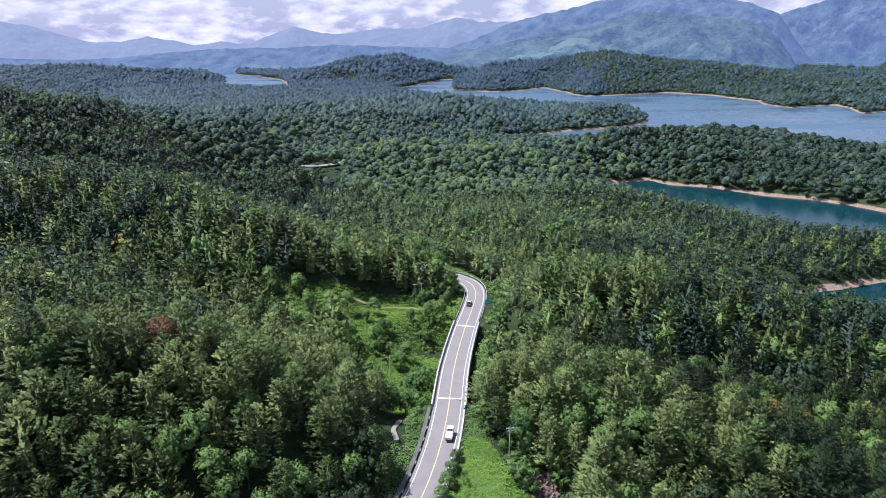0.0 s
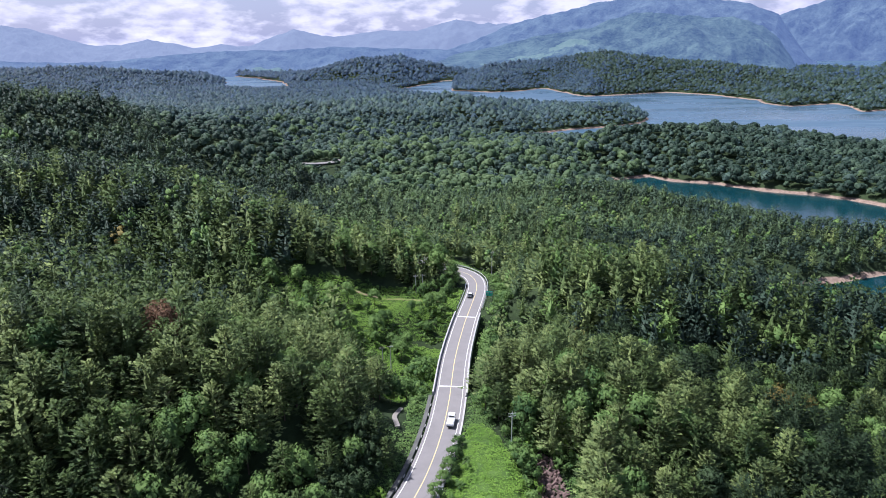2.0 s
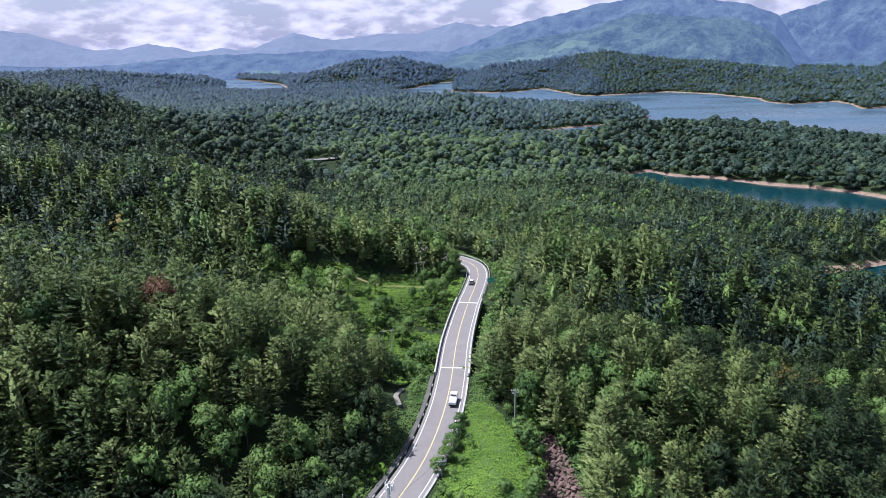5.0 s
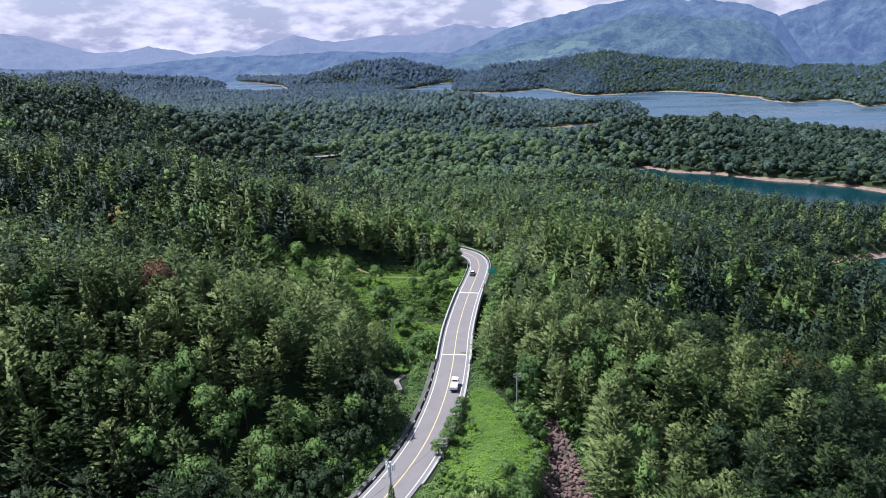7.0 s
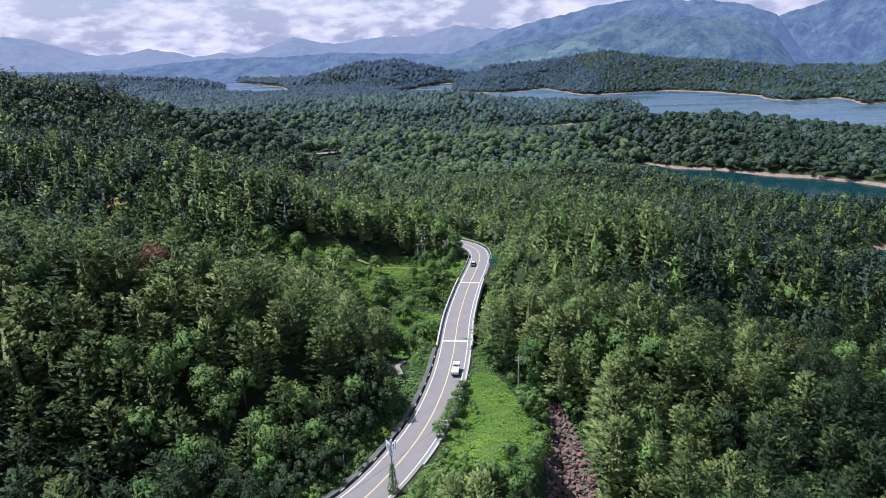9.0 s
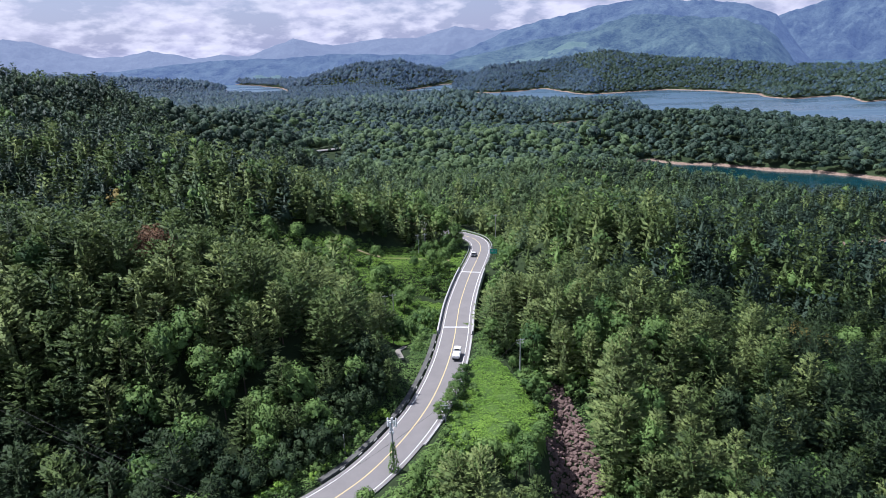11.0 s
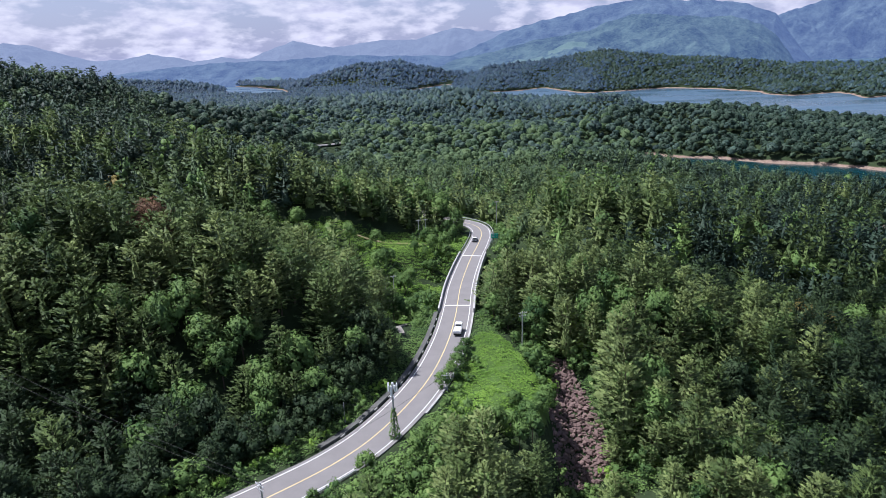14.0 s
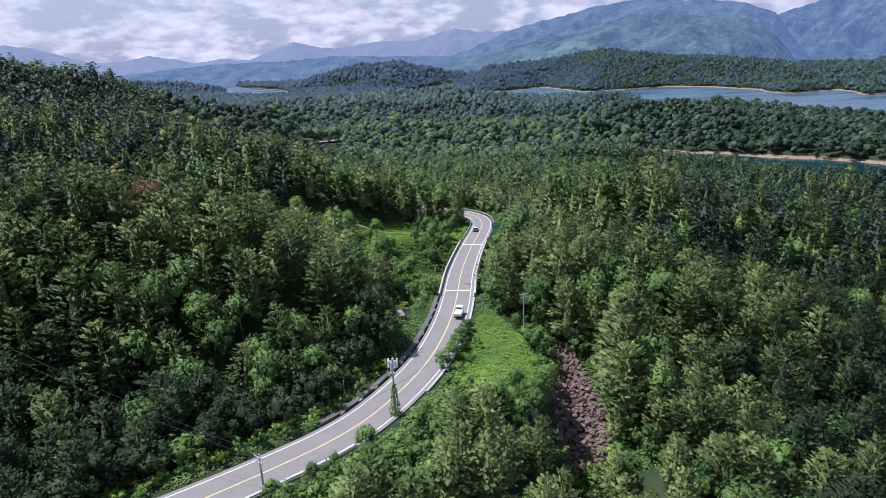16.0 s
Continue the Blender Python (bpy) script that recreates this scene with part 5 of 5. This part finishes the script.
# ---- tracks, the far bend of the road, single coloured trees ----
def draped(name, line, width, mat, label, category, lift=0.12):
    """A strip that follows the ground."""
    way = curve_points(np.array([(x, y, 0.0) for x, y in line]), 1.2)
    d = np.gradient(way, axis=0)
    s = np.stack([d[:, 1], -d[:, 0]], 1) / np.hypot(d[:, 0], d[:, 1])[:, None]
    rows = [way[:, :2] + s * w for w in (-width / 2, 0, width / 2)]
    high = np.max([land(p[:, 0], p[:, 1]) for p in rows], 0) + lift
    bm = bmesh.new()
    verts = [[bm.verts.new((p[i, 0], p[i, 1], high[i])) for p in (rows[0], rows[2])] + [bm.verts.new((p[i, 0], p[i, 1], high[i] - 0.6)) for p in (rows[2], rows[0])] for i in range(len(way))]
    for r0, r1 in zip(verts, verts[1:]):
        for k in range(4):
            bm.faces.new((r0[k], r0[(k + 1) % 4], r1[(k + 1) % 4], r1[k]))
    bm.faces.new(verts[0]), bm.faces.new(verts[-1][::-1])
    bmesh.ops.recalc_face_normals(bm, faces=bm.faces)
    return tagged(part(name, bm, mat), label, category, kind="structure")


PATH_GREY = material("pale_path_concrete", (0.20, 0.185, 0.165), 0.9, scale=1, vary=0.2)
draped("footpath", [(-12.0, 132), (-13.2, 137), (-13.0, 142), (-12.2, 147)], 1.25, PATH_GREY, "short pale concrete footpath in the undergrowth", "path")
draped("dirt_track", [(-40, 226), (-25, 227.5), (-10, 229), (1, 230)], 1.7, DIRT, "narrow pale earth track across the glade", "track")
draped("far_road", FAR_ROAD, 8.0, ASPHALT, "far bend of the pale road among trees", "road", 0.5)


def single_tree(x, y, scale, kind, mat, label):
    tree = empty("broadleaf_tree", pose(x, y, ground_at(x, y) - 0.2) @ Matrix.Diagonal((scale, scale, scale, 1)))
    v, t, n = BROADS_NEAR[kind]
    mesh_object("crown", v, t, [mat], parent=tree, normals=n)
    part("trunk", trunk_mesh(v[:, 2].max(), np.random.default_rng(81)), BARK, tree)
    return tagged(tree, label, "tree", "coloured trees")


RUST = foliage("dry_brown_leaves", (0.080, 0.046, 0.028), (0.170, 0.100, 0.058), gaps=0.4)
GOLD = foliage("golden_leaves", (0.075, 0.068, 0.022), (0.185, 0.150, 0.045), gaps=0.4)
single_tree(-66, 131, 1.12, 1, RUST, "withered brown broad-leaved tree in the wood")
single_tree(99, 161, 1.12, 1, GOLD, "golden yellow broad-leaved tree in the hollow")
single_tree(110, 164, 0.85, 3, GOLD, "golden yellow broad-leaved tree in the hollow")


def glade_trees():
    """Young broad-leaved trees that stand apart in the glade, and the taller ones at its upper edge."""
    r = np.random.default_rng(91)
    x, y = scatter(-76, 12, 160, 246, 5.6, 92)
    dist, _ = road_near(x, y)
    ok = inside(GLADE, x, y) & (dist > 8.5) & (r.random(len(x)) < 0.34) & (np.abs(y - 228.5) > 5) & ~((y < 182) & (np.abs(x + 16) < 8))
    spots = [(px, py, r.uniform(0.42, 0.80), r.integers(0, 4), r.random() < 0.6) for px, py in zip(x[ok], y[ok])]
    spots += [(3.5, 250, 1.0, 0, True), (-3, 252, 1.25, 2, False), (-9, 257, 1.2, 0, False), (-15, 256, 1.1, 1, True), (-2, 259, 1.2, 2, False),
              (-21, 262, 1.3, 3, False), (-12, 266, 1.3, 2, False), (2, 243, 0.62, 3, True), (-30, 240, 1.2, 0, False), (-40, 236, 1.2, 2, False)]
    for k in range(8):
        py = 158 + 6 * k + r.uniform(-1.5, 1.5)
        on = ROAD_DENSE[int(np.argmin(np.abs(ROAD_DENSE[:, 1] - py)))]
        px = on[0] + r.uniform(8.5, 11)
        spots.append((px, py, float(np.clip((on[2] + r.uniform(0, 3) - ground_at(px, py)) / 10.5, 0.7, 1.7)), k % 4, k % 3 == 0))
    masters = {}
    for px, py, s, kind, bright in spots:
        m = pose(px, py, ground_at(px, py) - 0.2, 0, 0, r.uniform(0, 360)) @ Matrix.Diagonal((s, s, s, 1))
        key = (int(kind), bool(bright))
        if key in masters:
            copy_thing(masters[key], Matrix()).matrix_basis = m
            continue
        tree = empty("broadleaf_tree", m)
        v, t, n = BROADS_NEAR[kind]
        mesh_object("crown", v, t, [BRIGHT if bright else BROAD], parent=tree, normals=n)
        part("trunk", trunk_mesh(v[:, 2].max(), r), BARK, tree)
        tagged(tree, f"young {'bright' if bright else 'deep'} green broad-leaved tree among shrubs near the bridge", "tree", "trees near the bridge")
        masters[key] = tree


glade_trees()


def roadside_bush(x, y, size, mat, label):
    """A rounded bush with a short stem at the road's edge."""
    bush = empty("bush", pose(x, y, ground_at(x, y) - 0.1, 0, 0, 40 * x))
    v, t, n = BROADS_NEAR[int(abs(x * 7)) % 4]
    mesh_object("crown", v * size / 12 * np.array([1.25, 1.25, 1.0]) - [0, 0, size * 0.16], t, [mat], parent=bush, normals=n)
    part("stem", add_rod(bmesh.new(), (0, 0, -0.4), (0, 0, size * 0.5), 0.09, 0.04, 7), BARK, bush)
    tagged(bush, label, "bush", "roadside bushes")


for x, y, size in ((2.8, 126.5, 4.4), (1.7, 121.5, 5.0), (0.5, 116.8, 5.4), (-0.8, 112.4, 4.6), (-2.6, 107.5, 4.6)):
    roadside_bush(x, y, size, BROAD, "round dull green bush leaning over the kerb")
for x, y, size in ((-14.6, 80.5, 4.6), (-21.5, 73.5, 2.8), (-26.0, 69.0, 3.2)):
    roadside_bush(x, y, size, BROAD, "rounded dark green bush on the verge beside the guard rail")
for x, y, size in ((18.6, 116.5, 3.4), (18.4, 111.5, 4.4), (17.6, 106.5, 4.8), (16.0, 102.0, 4.6), (13.4, 98.2, 5.2), (9.6, 95.6, 5.0), (5.4, 94.6, 5.6), (10.8, 101.4, 4.2), (14.6, 132.5, 3.4), (11.4, 137.5, 3.6)):
    roadside_bush(x, y, size, BRIGHT, "bright green creeper-covered bush at the foot of the bank")
